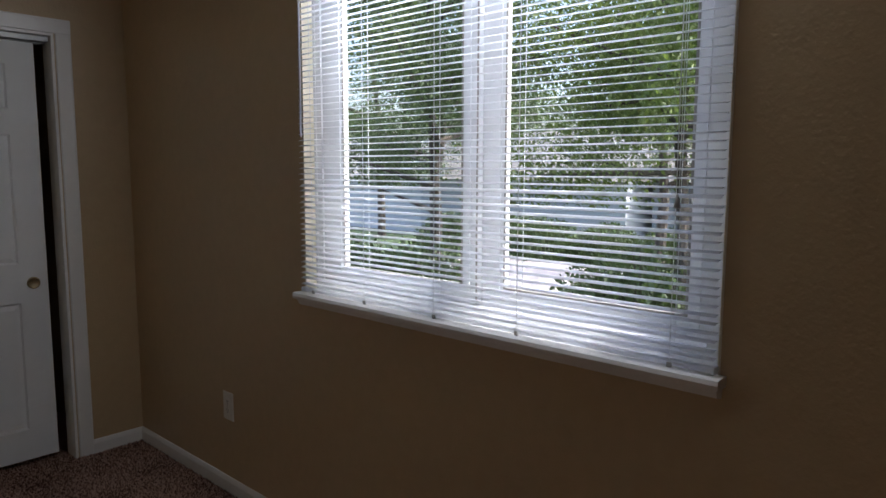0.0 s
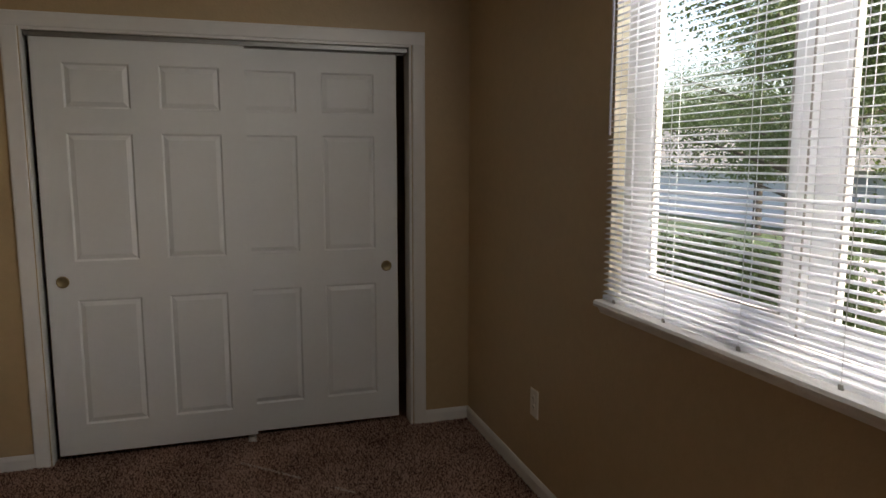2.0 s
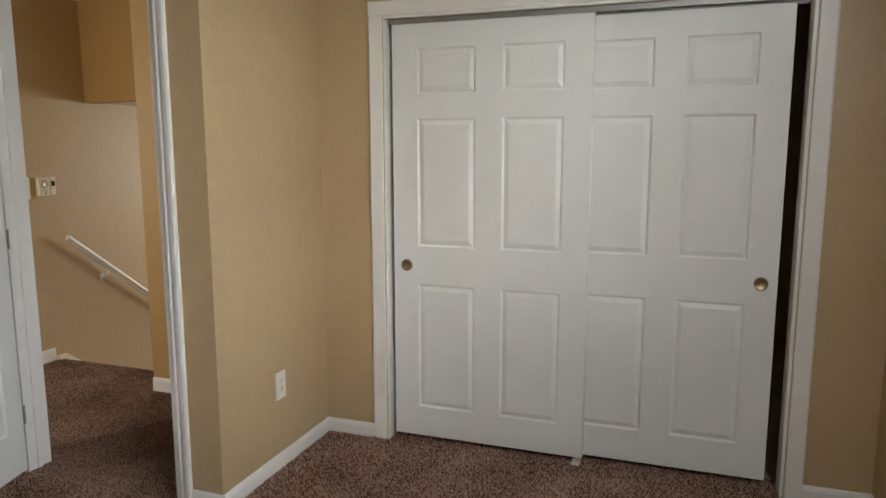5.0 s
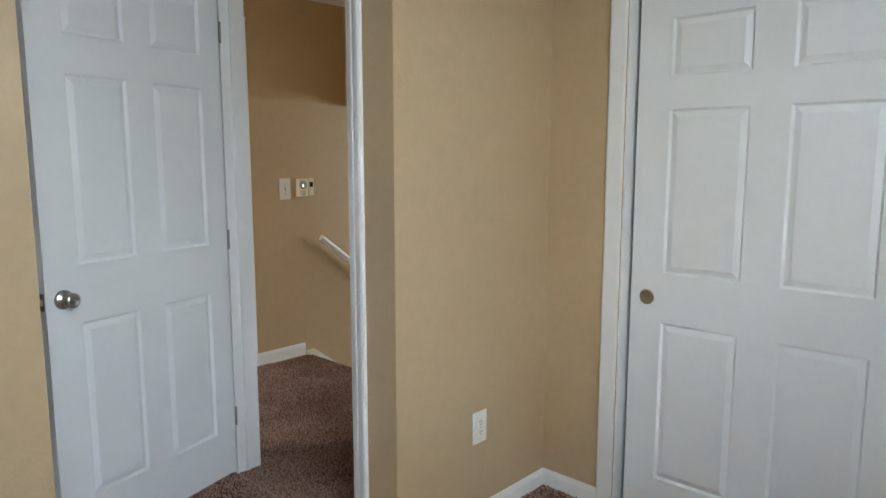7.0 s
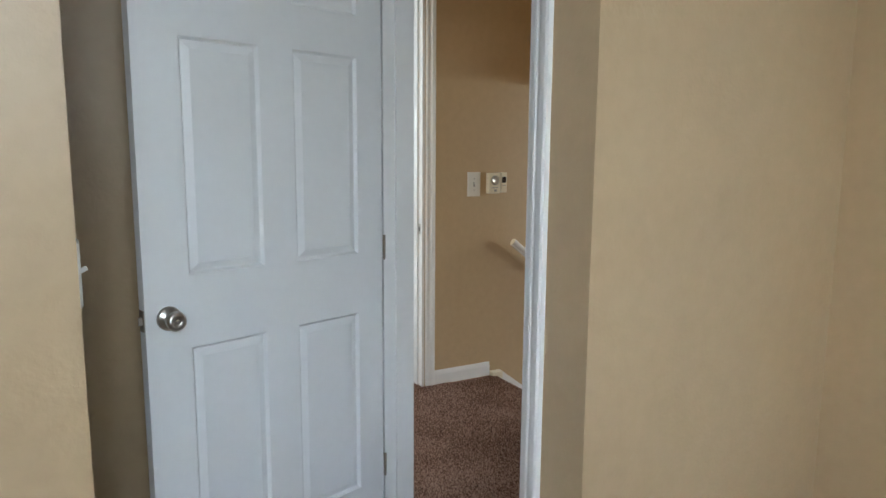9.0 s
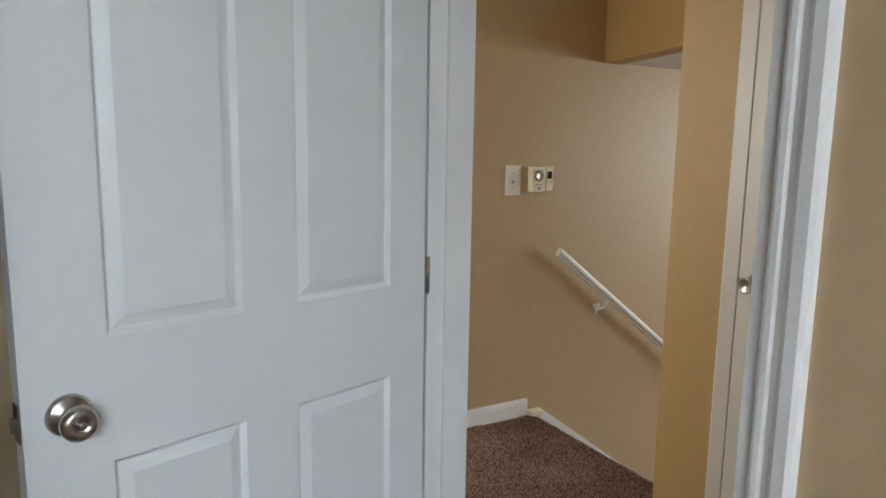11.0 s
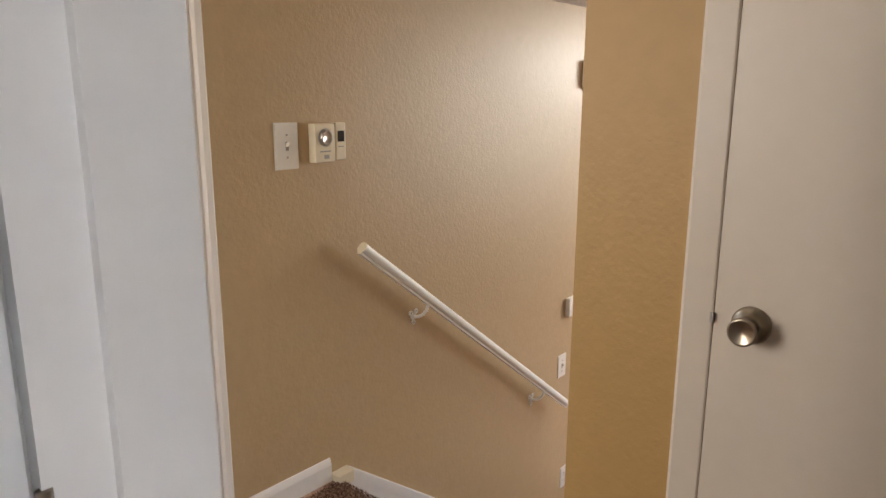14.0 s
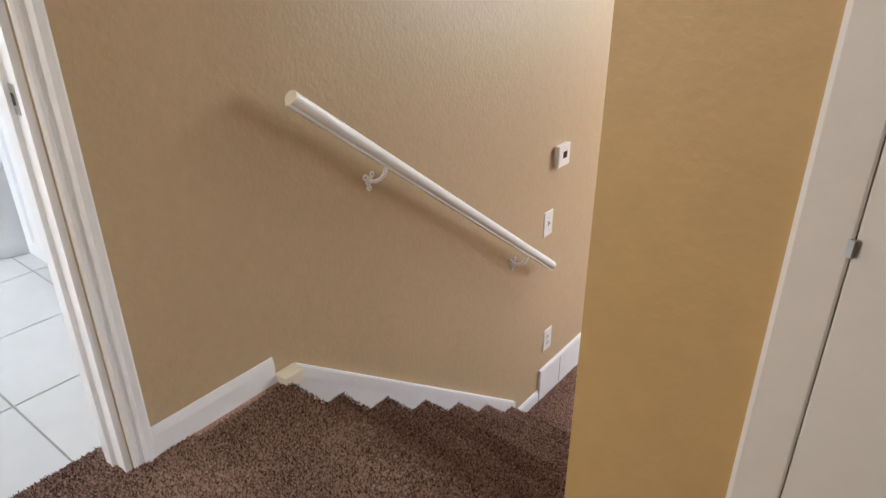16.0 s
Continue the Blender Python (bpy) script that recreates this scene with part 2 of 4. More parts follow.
structure("floor_bedroom", boxes([(XA, XW, BACK, 0.75, -0.1, 0), (-1.43, XA, YR, YD, -0.1, 0), (XE, XA, BACK, YR, -0.1, 0)]), CARPET, "brown frieze carpet")
structure("floor_hall", boxes([(XT, XA - T, YD, YG + 0.1, -0.1, 0), (XT - 0.138, XT, BY0, BY1, -0.1, 0), (XT, -1.54, -2.6, YD, -0.1, 0), (XT, XG + 0.1, YG + 0.1, NOSE - 0.06, -0.1, 0), (XG + 0.1, XA - T, YG + 0.1, 0.8, -0.1, 0)]), CARPET, "brown frieze carpet on the landing")
structure("wall_closet", boxes([(XA - T, CX0, 0, T, 0, H), (CX1, XW, 0, T, 0, H), (CX0, CX1, 0, T, CH, H)]), WALL, "tan painted wall around the closet")
structure("wall_window", boxes([(XW, XW + 0.16, BACK, WY0, 0, H), (XW, XW + 0.16, WY1, 0.85, 0, H), (XW, XW + 0.16, WY0, WY1, 0, WZ0 - 0.02), (XW, XW + 0.16, WY0, WY1, WZ1, H)]), WALL, "tan painted wall with the window")
structure("wall_alcove", boxes([(XA - T, XA, YD, 0, 0, H)]), WALL, "tan painted side wall of the alcove")
structure("wall_bedroom_door", boxes([(-1.43 - T, DX0, YD, YD + TD, 0, H), (DX1, XA - T, YD, YD + TD, 0, H), (DX0, DX1, YD, YD + TD, DH, H)]), WALL, "tan painted wall with the doorway")
structure("wall_recess", boxes([(-1.43 - T, -1.43, YR - T, YD, 0, H)]), WALL, "tan painted wall behind the open door")
structure("wall_return", boxes([(-1.43, XE - T, YR - T, YR, 0, H)]), WALL, "tan painted return wall")
structure("wall_west", boxes([(XE - T, XE, BACK, YR, 0, H)]), WALL, "tan painted wall")
structure("wall_back", boxes([(XE - T, XW + 0.16, BACK - T, BACK, 0, H)]), WALL, "tan painted wall")
structure("closet_interior", boxes([(XA - T, XW, 0.75, 0.85, 0, H), (XA - T, XA - T + 0.05, T, 0.75, 0, H)]), WALL, "closet lining")
structure("ceiling", boxes([(XA - T, XW + 0.16, BACK, 0.85, H, H + 0.1), (-4.0, XA - T, -2.7, 0.85, H, H + 0.1), (XE - T, XA - T, BACK, -2.7, H, H + 0.1)]), CEIL, "white textured ceiling")
# the opening from y -2.5 to -1.9 is added for the hall lamp
structure("wall_stair", boxes([(XT - T, XT, -2.6, -2.5, -1.2, H), (XT - T, XT, -1.9, BY0, -1.2, H), (XT - T, XT, -2.5, -1.9, -1.2, 1.04), (XT - T, XT, -2.5, -1.9, 1.96, H), (XT - T, XT, BY1, 6.0, -1.2, H), (XT - T, XT, BY0, BY1, BH, H), (XT - T, XT, BY0, BY1, -1.2, -0.11)]), WALL, "tan painted wall along the stairs")
structure("wall_hall_end", boxes([(XT - T, -1.43, -2.7, -2.6, 0, H)]), WALL, "tan painted wall")
structure("wall_hall_side", boxes([(-1.43 - T, -1.43 - 0.004, -2.6, YR - T, 0, H)]), WALL, "tan painted wall")
# linen wall and stair header carry the warm-toned copy of the wall paint
structure("wall_linen", boxes([(XG, LX0, YG, YG + T, 0, H), (LX1, XA - T, YG, YG + T, 0, H), (LX0, LX1, YG, YG + T, DH, H)]), WALL_WARM, "tan painted wall beside the linen closet door, warm light in its colour")
structure("wall_stair_side", boxes([(XG, XG + T, YG + T, YS + 0.1, -1.2, H)]), WALL, "tan painted wall on the other side of the stairs")
structure("linen_closet_lining", boxes([(XG + T, XA - T, 0.85, 0.9, 0, H)]), WALL, "closet lining")
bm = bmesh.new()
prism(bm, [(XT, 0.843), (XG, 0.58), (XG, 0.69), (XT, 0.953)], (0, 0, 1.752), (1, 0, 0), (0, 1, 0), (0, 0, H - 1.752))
structure("stair_header", bm, WALL_WARM, "tan painted header over the stairs, warm light in its colour")
bm = boxes([(XT, XG, 0.95, YS + 0.1, 1.756, 1.86)])
prism(bm, [(XT, 0.95), (XG, 0.687), (XG, 0.95)], (0, 0, 1.756), (1, 0, 0), (0, 1, 0), (0, 0, 0.1))
structure("ceiling_stair", box(bm, *(XT, 3.0, YS + 0.1, 6.0, 1.756, 1.86)), CEIL, "white popcorn ceiling over the lower hall")
structure("floor_lower", boxes([(XT, 3.0, YS - 0.02, 6.0, ZL - 0.1, ZL)]), CARPET, "brown carpet of the lower floor")
structure("wall_lower_south", boxes([(XG + T, 3.0, YS, YS + 0.1, ZL, 1.76)]), WALL, "tan painted wall")
structure("wall_lower_east", boxes([(3.0, 3.1, YS, 6.1, ZL, 1.76)]), WALL, "tan painted wall")
structure("wall_lower_north", boxes([(XT, -0.5, 6.0, 6.1, ZL, 1.76), (1.9, 3.0, 6.0, 6.1, ZL, 1.76), (-0.5, 1.9, 6.0, 6.1, ZL, 0.2), (-0.5, 1.9, 6.0, 6.1, 1.7, 1.76)]), WALL, "tan painted wall with a window")

# stairs: rounded carpet noses
bm = bmesh.new()
prof = []
for k in range(STEPS):
    y, z = NOSE + RUN * k, -RISE * k - (DROP if k else 0)
    for i in range(7):
        a = radians(90 - 30 * i)
        prof.append((y - 0.018 + 0.034 * math.cos(a), z - 0.036 + 0.036 * math.sin(a)))
    prof.append((y - 0.026, -RISE * (k + 1) - DROP))
prof += [(prof[-1][0], ZL - 0.1), (NOSE - 0.058, ZL - 0.1), (NOSE - 0.058, 0)]
prism(bm, prof, (XT, 0, 0), (0, 1, 0), (0, 0, 1), (XG - XT, 0, 0))
stairs = structure("stairs", bm, CARPET, "carpeted stairs with rounded noses going down")

# stair skirt board with a cap moulding
bm = bmesh.new()
sl = 0.751
y0, y1, zt = 0.508, 1.79, 0.03
prism(bm, [(y0, zt - 0.045), (y1, zt - 0.045 - sl * (y1 - y0)), (y1, ZL), (y0, -0.6)], (XT, 0, 0), (0, 1, 0), (0, 0, 1), (0.017, 0, 0))
structure("stair_skirt", bm, TRIM, "white skirt board beside the stairs")
bm = bmesh.new()
prism(bm, [(y0, zt), (y1, zt - sl * (y1 - y0)), (y1, zt - 0.05 - sl * (y1 - y0)), (y0, zt - 0.05)], (XT, 0, 0), (0, 1, 0), (0, 0, 1), (0.0195, 0, 0))
bmesh.ops.bevel(bm, geom=list(bm.edges), offset=0.004, segments=2, affect="EDGES")
cap_top = boxes([(XT, XT + 0.046, y0 - 0.068, y0 + 0.004, -0.02, zt - 0.004)], 0.003)
structure("stair_skirt_cap", bm, TRIM, "white moulding on top of the skirt board")
structure("trim_block", cap_top, IVORY, "yellowed worn trim block at the top of the stairs")

baseboard("baseboard_closet", [((XA, 0), (CX0 - 0.06, 0), (0, -1)), ((CX1 + 0.06, 0), (XW, 0), (0, -1))])
baseboard("baseboard_window", [((XW, BACK), (XW, 0), (-1, 0))])
baseboard("baseboard_alcove", [((XA, YD), (XA, 0), (1, 0))])
baseboard("baseboard_door_wall", [((DX1 + 0.065, YD), (XA + 0.011, YD), (0, -1))])
baseboard("baseboard_west", [((XE, BACK), (XE, YR), (1, 0)), ((-1.43, YR), (XE + 0.011, YR), (0, 1)), ((-1.43, YR), (-1.43, YD), (1, 0))])
baseboard("baseboard_hall", [((XT, BY1 + 0.064), (XT, 0.436), (1, 0)), ((XT, -2.6), (XT, BY0 - 0.062), (1, 0))], 0.0, TALL)
baseboard("baseboard_linen", [((XG, YG), (LX0 - 0.06, YG), (0, -1)), ((LX1 + 0.06, YG), (XA - T, YG), (0, -1))], 0.0, TALL)
baseboard("baseboard_lower", [((XT, 1.79), (XT, 2.028), (1, 0))], ZL)


FLAT = [(0, 0), (0, 0.009), (0.003, 0.011), (0.052, 0.013), (0.058, 0.010), (0.058, 0)]


def casing(name, a0, a1, top, place, prof=CASING, mat=TRIM, g=0.005):
    """Door casing round an opening from a0 to a1 along u; place(u, out, z) gives the world point."""
    frame_ob = structure(name, bmesh.new(), mat, "white moulded door casing")
    wide = prof[-1][0]
    o = Vector(place(0, 0, 0))
    u, d = Vector(place(1, 0, 0)) - o, Vector(place(0, 1, 0)) - o
    for nm, org, uu, run in (("side_casing", place(a0 - g, 0, 0), -u, (0, 0, top + g)), ("side_casing", place(a1 + g, 0, 0), u, (0, 0, top + g)),
                             ("head_casing", place(a0 - g - wide, 0, top + g), Vector((0, 0, 1)), u * (a1 - a0 + 2 * g + 2 * wide))):
        b = bmesh.new()
        prism(b, prof, org, uu, d, run)
        part(nm, b, mat, frame_ob)
    return frame_ob


casing("closet_casing", CX0, CX1, CH - 0.005, lambda u, o, z: (u, -o, z), [(p * 1.13, q) for p, q in FLAT])
casing("bedroom_casing", DX0, DX1, DH - 0.005, lambda u, o, z: (u, YD - o, z))
casing("bedroom_casing_hall", DX0, DX1, DH - 0.005, lambda u, o, z: (u, YD + TD + o, z))
casing("bathroom_casing", BY0, BY1, BH - 0.005, lambda u, o, z: (XT + o, u, z))
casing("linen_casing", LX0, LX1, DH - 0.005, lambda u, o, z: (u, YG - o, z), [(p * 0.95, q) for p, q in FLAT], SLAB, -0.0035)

# jamb linings and stops
structure("closet_jamb", boxes([(CX0, CX0 + 0.005, -0.002, T + 0.002, 0, CH), (CX1 - 0.012, CX1, -0.002, T + 0.002, 0, CH), (CX0 + 0.005, CX1 - 0.012, -0.002, T + 0.002, CH - 0.012, CH)]), TRIM, "white door lining")
structure("bedroom_jamb", boxes([(DX0, DX0 + 0.016, YD - 0.002, YD + TD + 0.002, 0, DH), (DX1 - 0.016, DX1, YD - 0.002, YD + TD + 0.002, 0, DH), (DX0 + 0.016, DX1 - 0.016, YD - 0.002, YD + TD + 0.002, DH - 0.016, DH),
                                 (DX0 + 0.016, DX0 + 0.027, YD + 0.04, YD + 0.06, 0, DH - 0.016), (DX1 - 0.027, DX1 - 0.016, YD + 0.04, YD + 0.06, 0, DH - 0.016)]), TRIM, "white door lining with stops")
structure("bathroom_jamb", boxes([(XT - T - 0.002, XT + 0.002, BY0, BY0 + 0.016, 0, BH), (XT - T - 0.002, XT + 0.002, BY1 - 0.016, BY1, 0, BH), (XT - T - 0.002, XT + 0.002, BY0 + 0.016, BY1 - 0.016, BH - 0.016, BH),
                                  (XT - 0.075, XT - 0.04, BY1 - 0.027, BY1 - 0.016, 0, BH - 0.016)]), TRIM, "white door lining with stops")
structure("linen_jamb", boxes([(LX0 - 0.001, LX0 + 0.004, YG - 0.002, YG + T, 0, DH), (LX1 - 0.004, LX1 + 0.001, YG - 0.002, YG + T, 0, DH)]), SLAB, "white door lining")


# ---- doors ----
ROWS_Z = [(0.197, 0.825), (1.02, 1.654), (1.774, 1.995)]


def panel_door(w, h, t, cols, rows):
    """A moulded six-panel leaf, x from 0 to w, its moulded face at y = 0, its back at y = t."""
    bm = bmesh.new()
    xs = sorted({0, w, *[c for p in cols for c in p]})
    zs = sorted({0, h, *[c for p in rows for c in p]})
    grid = [[bm.verts.new((x, 0, z)) for z in zs] for x in xs]
    cells = []
    for i in range(len(xs) - 1):
        for j in range(len(zs) - 1):
            f = bm.faces.new((grid[i][j], grid[i + 1][j], grid[i + 1][j + 1], grid[i][j + 1]))
            if (xs[i], xs[i + 1]) in cols and (zs[j], zs[j + 1]) in rows:
                cells.append(f)
    bm.normal_update()
    for f in cells:
        bmesh.ops.inset_region(bm, faces=[f], thickness=0.004, depth=0.0)
        bmesh.ops.inset_region(bm, faces=[f], thickness=0.011, depth=-0.010)
        bmesh.ops.inset_region(bm, faces=[f], thickness=0.004, depth=0.0)
        bmesh.ops.inset_region(bm, faces=[f], thickness=0.028, depth=0.0075)
    rim = [e for e in bm.edges if e.is_boundary]
    r = bmesh.ops.extrude_edge_only(bm, edges=rim)
    vs = [v for v in r["geom"] if isinstance(v, bmesh.types.BMVert)]
    for v in vs:
        v.co.y = t
    bmesh.ops.contextual_create(bm, geom=[e for e in bm.edges if e.is_boundary])
    return bm


def cup_pull(parent, x, z):
    """A round recessed finger pull."""
    return part("finger_pull", lathe([(0.0, 0.0), (0.019, 0.0), (0.022, 0.003), (0.027, 0.0042), (0.0285, 0.002), (0.0285, -0.002)][::-1], 28), BRASS, parent, "round aged brass finger pull", True,
                pose(x, -0.0015, z, 90))


W1 = 0.92
COLS = [(0.12, 0.406), (0.526, 0.804)]
CROWS = [(0.174, 0.791), (0.970, 1.571), (1.678, 1.887)]
for x, y, px, words in ((0.068, 0.035, 0.066, "white six-panel sliding closet door in front of its neighbour"), (1.75 - W1, 0.077, W1 - 0.062, "white six-panel sliding closet door on the rear track, slightly open")):
    d = thing("sliding_closet_door", pose(x, y, 0.03), words, "door", "closet doors")
    part("door_panel", panel_door(W1, 1.972, 0.034, COLS, [(a - 0.03, b - 0.03) for a, b in CROWS]), DOOR, d)
    cup_pull(d, px, 0.849)
    for hx in (0.08, W1 - 0.08):
        part("roller_hanger", boxes([(hx - 0.02, hx + 0.02, 0.012, 0.016, 1.95, 2.0)]), STEEL, d)
track = thing("closet_track", pose(0, 0, 0), "grey metal sliding door track under the closet head", "track")
part("rail", boxes([(CX0 + 0.013, CX1 - 0.013, 0.026, 0.030, 1.992, 2.014), (CX0 + 0.013, CX1 - 0.013, 0.0705, 0.0735, 1.985, 2.014), (CX0 + 0.013, CX1 - 0.013, 0.112, 0.115, 1.985, 2.014), (CX0 + 0.013, CX1 - 0.013, 0.026, 0.115, 2.0125, 2.0155)]), STEEL, track)
guide = thing("floor_guide", pose(0.96, 0.058, 0.0), "small white plastic closet door floor guide", "guide")
part("guide_body", boxes([(-0.02, 0.02, -0.05, 0.05, 0, 0.006), (-0.012, 0.012, -0.046, -0.04, 0.006, 0.02), (-0.012, 0.012, 0.0, 0.004, 0.006, 0.02)]), PLATE, guide)


def knob(parent, m, mat, lock=True):
    """Rose, neck and ball of a door knob, turned about z away from the leaf."""
    k = part("door_knob", lathe([(0.033, 0), (0.033, 0.004), (0.029, 0.009), (0.017, 0.012), (0.0125, 0.018), (0.0125, 0.026), (0.020, 0.030), (0.0262, 0.040), (0.0262, 0.050), (0.0215, 0.0565), (0.012, 0.058), (0.011, 0.0565), (0.001, 0.0565)], 40), mat, parent, "round metal door knob", True, m)
    if lock:
        part("lock_button", lathe([(0.0055, 0.056), (0.0055, 0.060), (0.004, 0.061), (0.0005, 0.061)], 16), mat, k, "", True)
    return k


# bedroom door, open into the room
DA = 286.3
dl = thing("bedroom_door", pose(DX0 + 0.014, YD - 0.008, 0.018, 0, 0, DA), "white six-panel bedroom door standing open into the room", "door")
# leaf frame: x runs from hinge to latch; the moulded face looks to the room
WD = 0.805
face = panel_door(WD, 2.112, 0.035, [(0.099, 0.341), (0.447, 0.685)], ROWS_Z)
bmesh.ops.transform(face, matrix=Matrix.Diagonal((1, -1, 1, 1)), verts=face.verts)
part("door_panel", face, DOOR, dl)
knob(dl, pose(WD - 0.062, 0.0, 0.915, -90), NICKEL)
knob(dl, pose(WD - 0.062, -0.035, 0.915, 90), NICKEL, False)
part("latch_plate", boxes([(WD, WD + 0.0025, -0.030, -0.005, 0.886, 0.944)]), BRONZE, dl, "dark metal latch plate")
lb = bmesh.new()
prism(lb, [(0, -0.024), (0.011, -0.012), (0.011, -0.010), (0, -0.010)], (WD + 0.002, 0, 0.905), (1, 0, 0), (0, 1, 0), (0, 0, 0.02))
part("latch_bolt", lb, NICKEL, dl)
for hz in (0.228, 1.010, 1.86):
    hb = bmesh.new()
    cyl(hb, (-0.006, 0.004, hz - 0.015), (-0.006, 0.004, hz + 0.065), 0.005, seg=14)
    cyl(hb, (-0.006, 0.004, hz - 0.02), (-0.006, 0.004, hz - 0.015), 0.003, 0.0045, seg=14)
    part("hinge", hb, BRONZE, dl, "satin metal butt hinge", True)

# linen closet door, flush slab, not quite latched
ld = thing("linen_closet_door", pose(LX0 + 0.0048, YG - 0.009, 0.012), "flat beige-painted linen closet door, closed", "door")
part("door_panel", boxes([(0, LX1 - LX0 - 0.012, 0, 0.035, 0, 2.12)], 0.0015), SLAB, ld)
part("door_knob", lathe([(0.036, 0), (0.036, 0.004), (0.032, 0.008), (0.021, 0.010), (0.0195, 0.022), (0.022, 0.036), (0.0255, 0.050), (0.0262, 0.058), (0.024, 0.0605), (0.021, 0.059), (0.0005, 0.054)], 44), BRONZE, ld, "antique nickel door knob with a dished end", True, pose(0.061, 0.0, 0.948, 90) @ Matrix.Scale(0.88, 4))
part("latch_plate", boxes([(-0.0030, 0.001, 0.004, 0.026, 0.934, 0.964)]), BRONZE, ld, "small metal latch plate")
lb = bmesh.new()
prism(lb, [(-0.006, -0.003), (0.000, -0.007), (0.002, -0.006), (0.002, 0)], (0, -0.001, 0.94), (1, 0, 0), (0, 1, 0), (0, 0, 0.018))
part("latch_bolt", lb, NICKEL, ld)
part("strike_plate", boxes([(-0.0062, -0.0050, 0.000, 0.02, 0.934, 0.964)]), BRONZE, ld)


# ---- outlets, switches, controls ----
def wall_plate(name, m, words, what):
    """Plate in its own x (across), z (up), facing -y."""
    p = thing(name, m, words, "outlet" if what == "outlet" else "light switch")
    b = boxes([(-0.039, 0.039, -0.005, 0, -0.0625, 0.0625)])
    bmesh.ops.bevel(b, geom=[e for e in b.edges if all(v.co.y < -0.004 for v in e.verts)], offset=0.003, segments=2, affect="EDGES")
    part("cover_plate", b, PLATE, p)
    if what == "outlet":
        for z in (-0.0195, 0.0195):
            s = bmesh.new()
            cyl(s, (0, -0.004, z), (0, -0.0072, z), 0.0165, seg=24)
            sock = part("socket", s, PLATE, p, "", False)
            for x in (-0.006, 0.006):
                part("slot", boxes([(x - 0.0012, x + 0.0012, -0.0078, -0.007, z, z + 0.008)]), DARK, sock)
            hole = bmesh.new()
            cyl(hole, (0, -0.007, z - 0.007), (0, -0.0078, z - 0.007), 0.0025, seg=10)
            part("ground_hole", hole, DARK, sock)
    elif what == "toggle":
        part("toggle_slot", boxes([(-0.005, 0.005, -0.0056, -0.0048, -0.012, 0.012)]), GREYP, p)
        t = boxes([(-0.0035, 0.0035, -0.018, -0.004, -0.004, 0.005)], 0.001)
        bmesh.ops.rotate(t, cent=(0, 0, 0), matrix=Matrix.Rotation(radians(-25), 3, "X"), verts=t.verts)
        part("toggle", t, PLATE, p)
    for z in ((0,) if what == "outlet" else (-0.03, 0.03)):
        s = bmesh.new()
        cyl(s, (0, -0.0048, z), (0, -0.0062, z), 0.003, seg=12)
        part("screw", s, GREYP, p)
    return p


wall_plate("wall_outlet", pose(XA, -0.426, 0.383, 0, 0, 90), "white duplex outlet low on the tan alcove wall", "outlet")
wall_plate("wall_outlet", pose(XW, -0.878, 0.395, 0, 0, -90), "white duplex outlet on the wall under the window", "outlet")
wall_plate("light_switch", pose(XT, 0.31, 1.179, 0, 0, 90) @ Matrix.Scale(1.13, 4), "white toggle switch plate beside the ivory fan timer", "toggle")
wall_plate("light_switch", pose(XE - 0.06, YR, 1.145, 0, 0, 180), "white toggle switch plate on the return wall by the door", "toggle")
wall_plate("light_switch", pose(XT, 2.018, -0.051, 0, 0, 90), "white switch plate above the lower hall floor", "toggle")
wall_plate("wall_outlet", pose(XT, 2.092, -0.727, 0, 0, 90), "white duplex outlet low in the lower hall", "outlet")

tm = thing("thermostat_timer", pose(XT, 0.463, 1.184, 0, 0, 90) @ Matrix.Scale(1.08, 4), "ivory two-part wall thermostat with a round dial and small dark display", "thermostat")
part("body", boxes([(-0.062, 0.012, -0.032, 0, -0.056, 0.056)], 0.003), IVORY, tm)
side = part("display_unit", boxes([(0.017, 0.056, -0.030, 0, -0.052, 0.058)], 0.003), IVORY, tm)
part("dial", lathe([(0.023, 0), (0.023, 0.006), (0.020, 0.010), (0.018, 0.010), (0.016, 0.008), (0.0005, 0.008)], 36), NICKEL, tm, "round metal dial", True, pose(-0.024, -0.032, 0.016, 90))
part("dial_ring", lathe([(0.0262, 0), (0.0262, 0.0015), (0.0005, 0.0015)], 36), GREYP, tm, "", False, pose(-0.024, -0.032, 0.016, 90))
part("screen", boxes([(0.024, 0.049, -0.0315, -0.029, 0.002, 0.034)]), BLACK, side, "dark display")
part("print_bar", boxes([(-0.045, -0.006, -0.0328, -0.031, -0.026, -0.022)]), GREYP, tm)
part("print_bar", boxes([(-0.03, -0.012, -0.0328, -0.031, -0.046, -0.034)]), GREYP, tm)
part("print_bar", boxes([(0.026, 0.047, -0.0308, -0.029, -0.014, -0.011)]), GREYP, side)

ts = thing("room_thermostat", pose(XT, 2.083, 0.265, 0, 0, 90), "small square white thermostat with a dark screen", "thermostat")
part("body", boxes([(-0.05, 0.05, -0.026, 0, -0.05, 0.05)], 0.004), PLATE, ts)
part("screen", boxes([(-0.012, 0.02, -0.0275, -0.025, -0.012, 0.018)]), BLACK, ts)
ch = thing("door_chime", pose(XT, 2.14, 1.442, 0, 0, 90), "white plastic door chime box on the wall", "chime")
part("cover", boxes([(-0.04, 0.04, -0.03, 0, -0.066, 0.066)], 0.004), PLATE, ch)
part("grille", boxes([(-0.024, 0.024, -0.0315, -0.029, 0.0, 0.045)]), GREYP, ch)

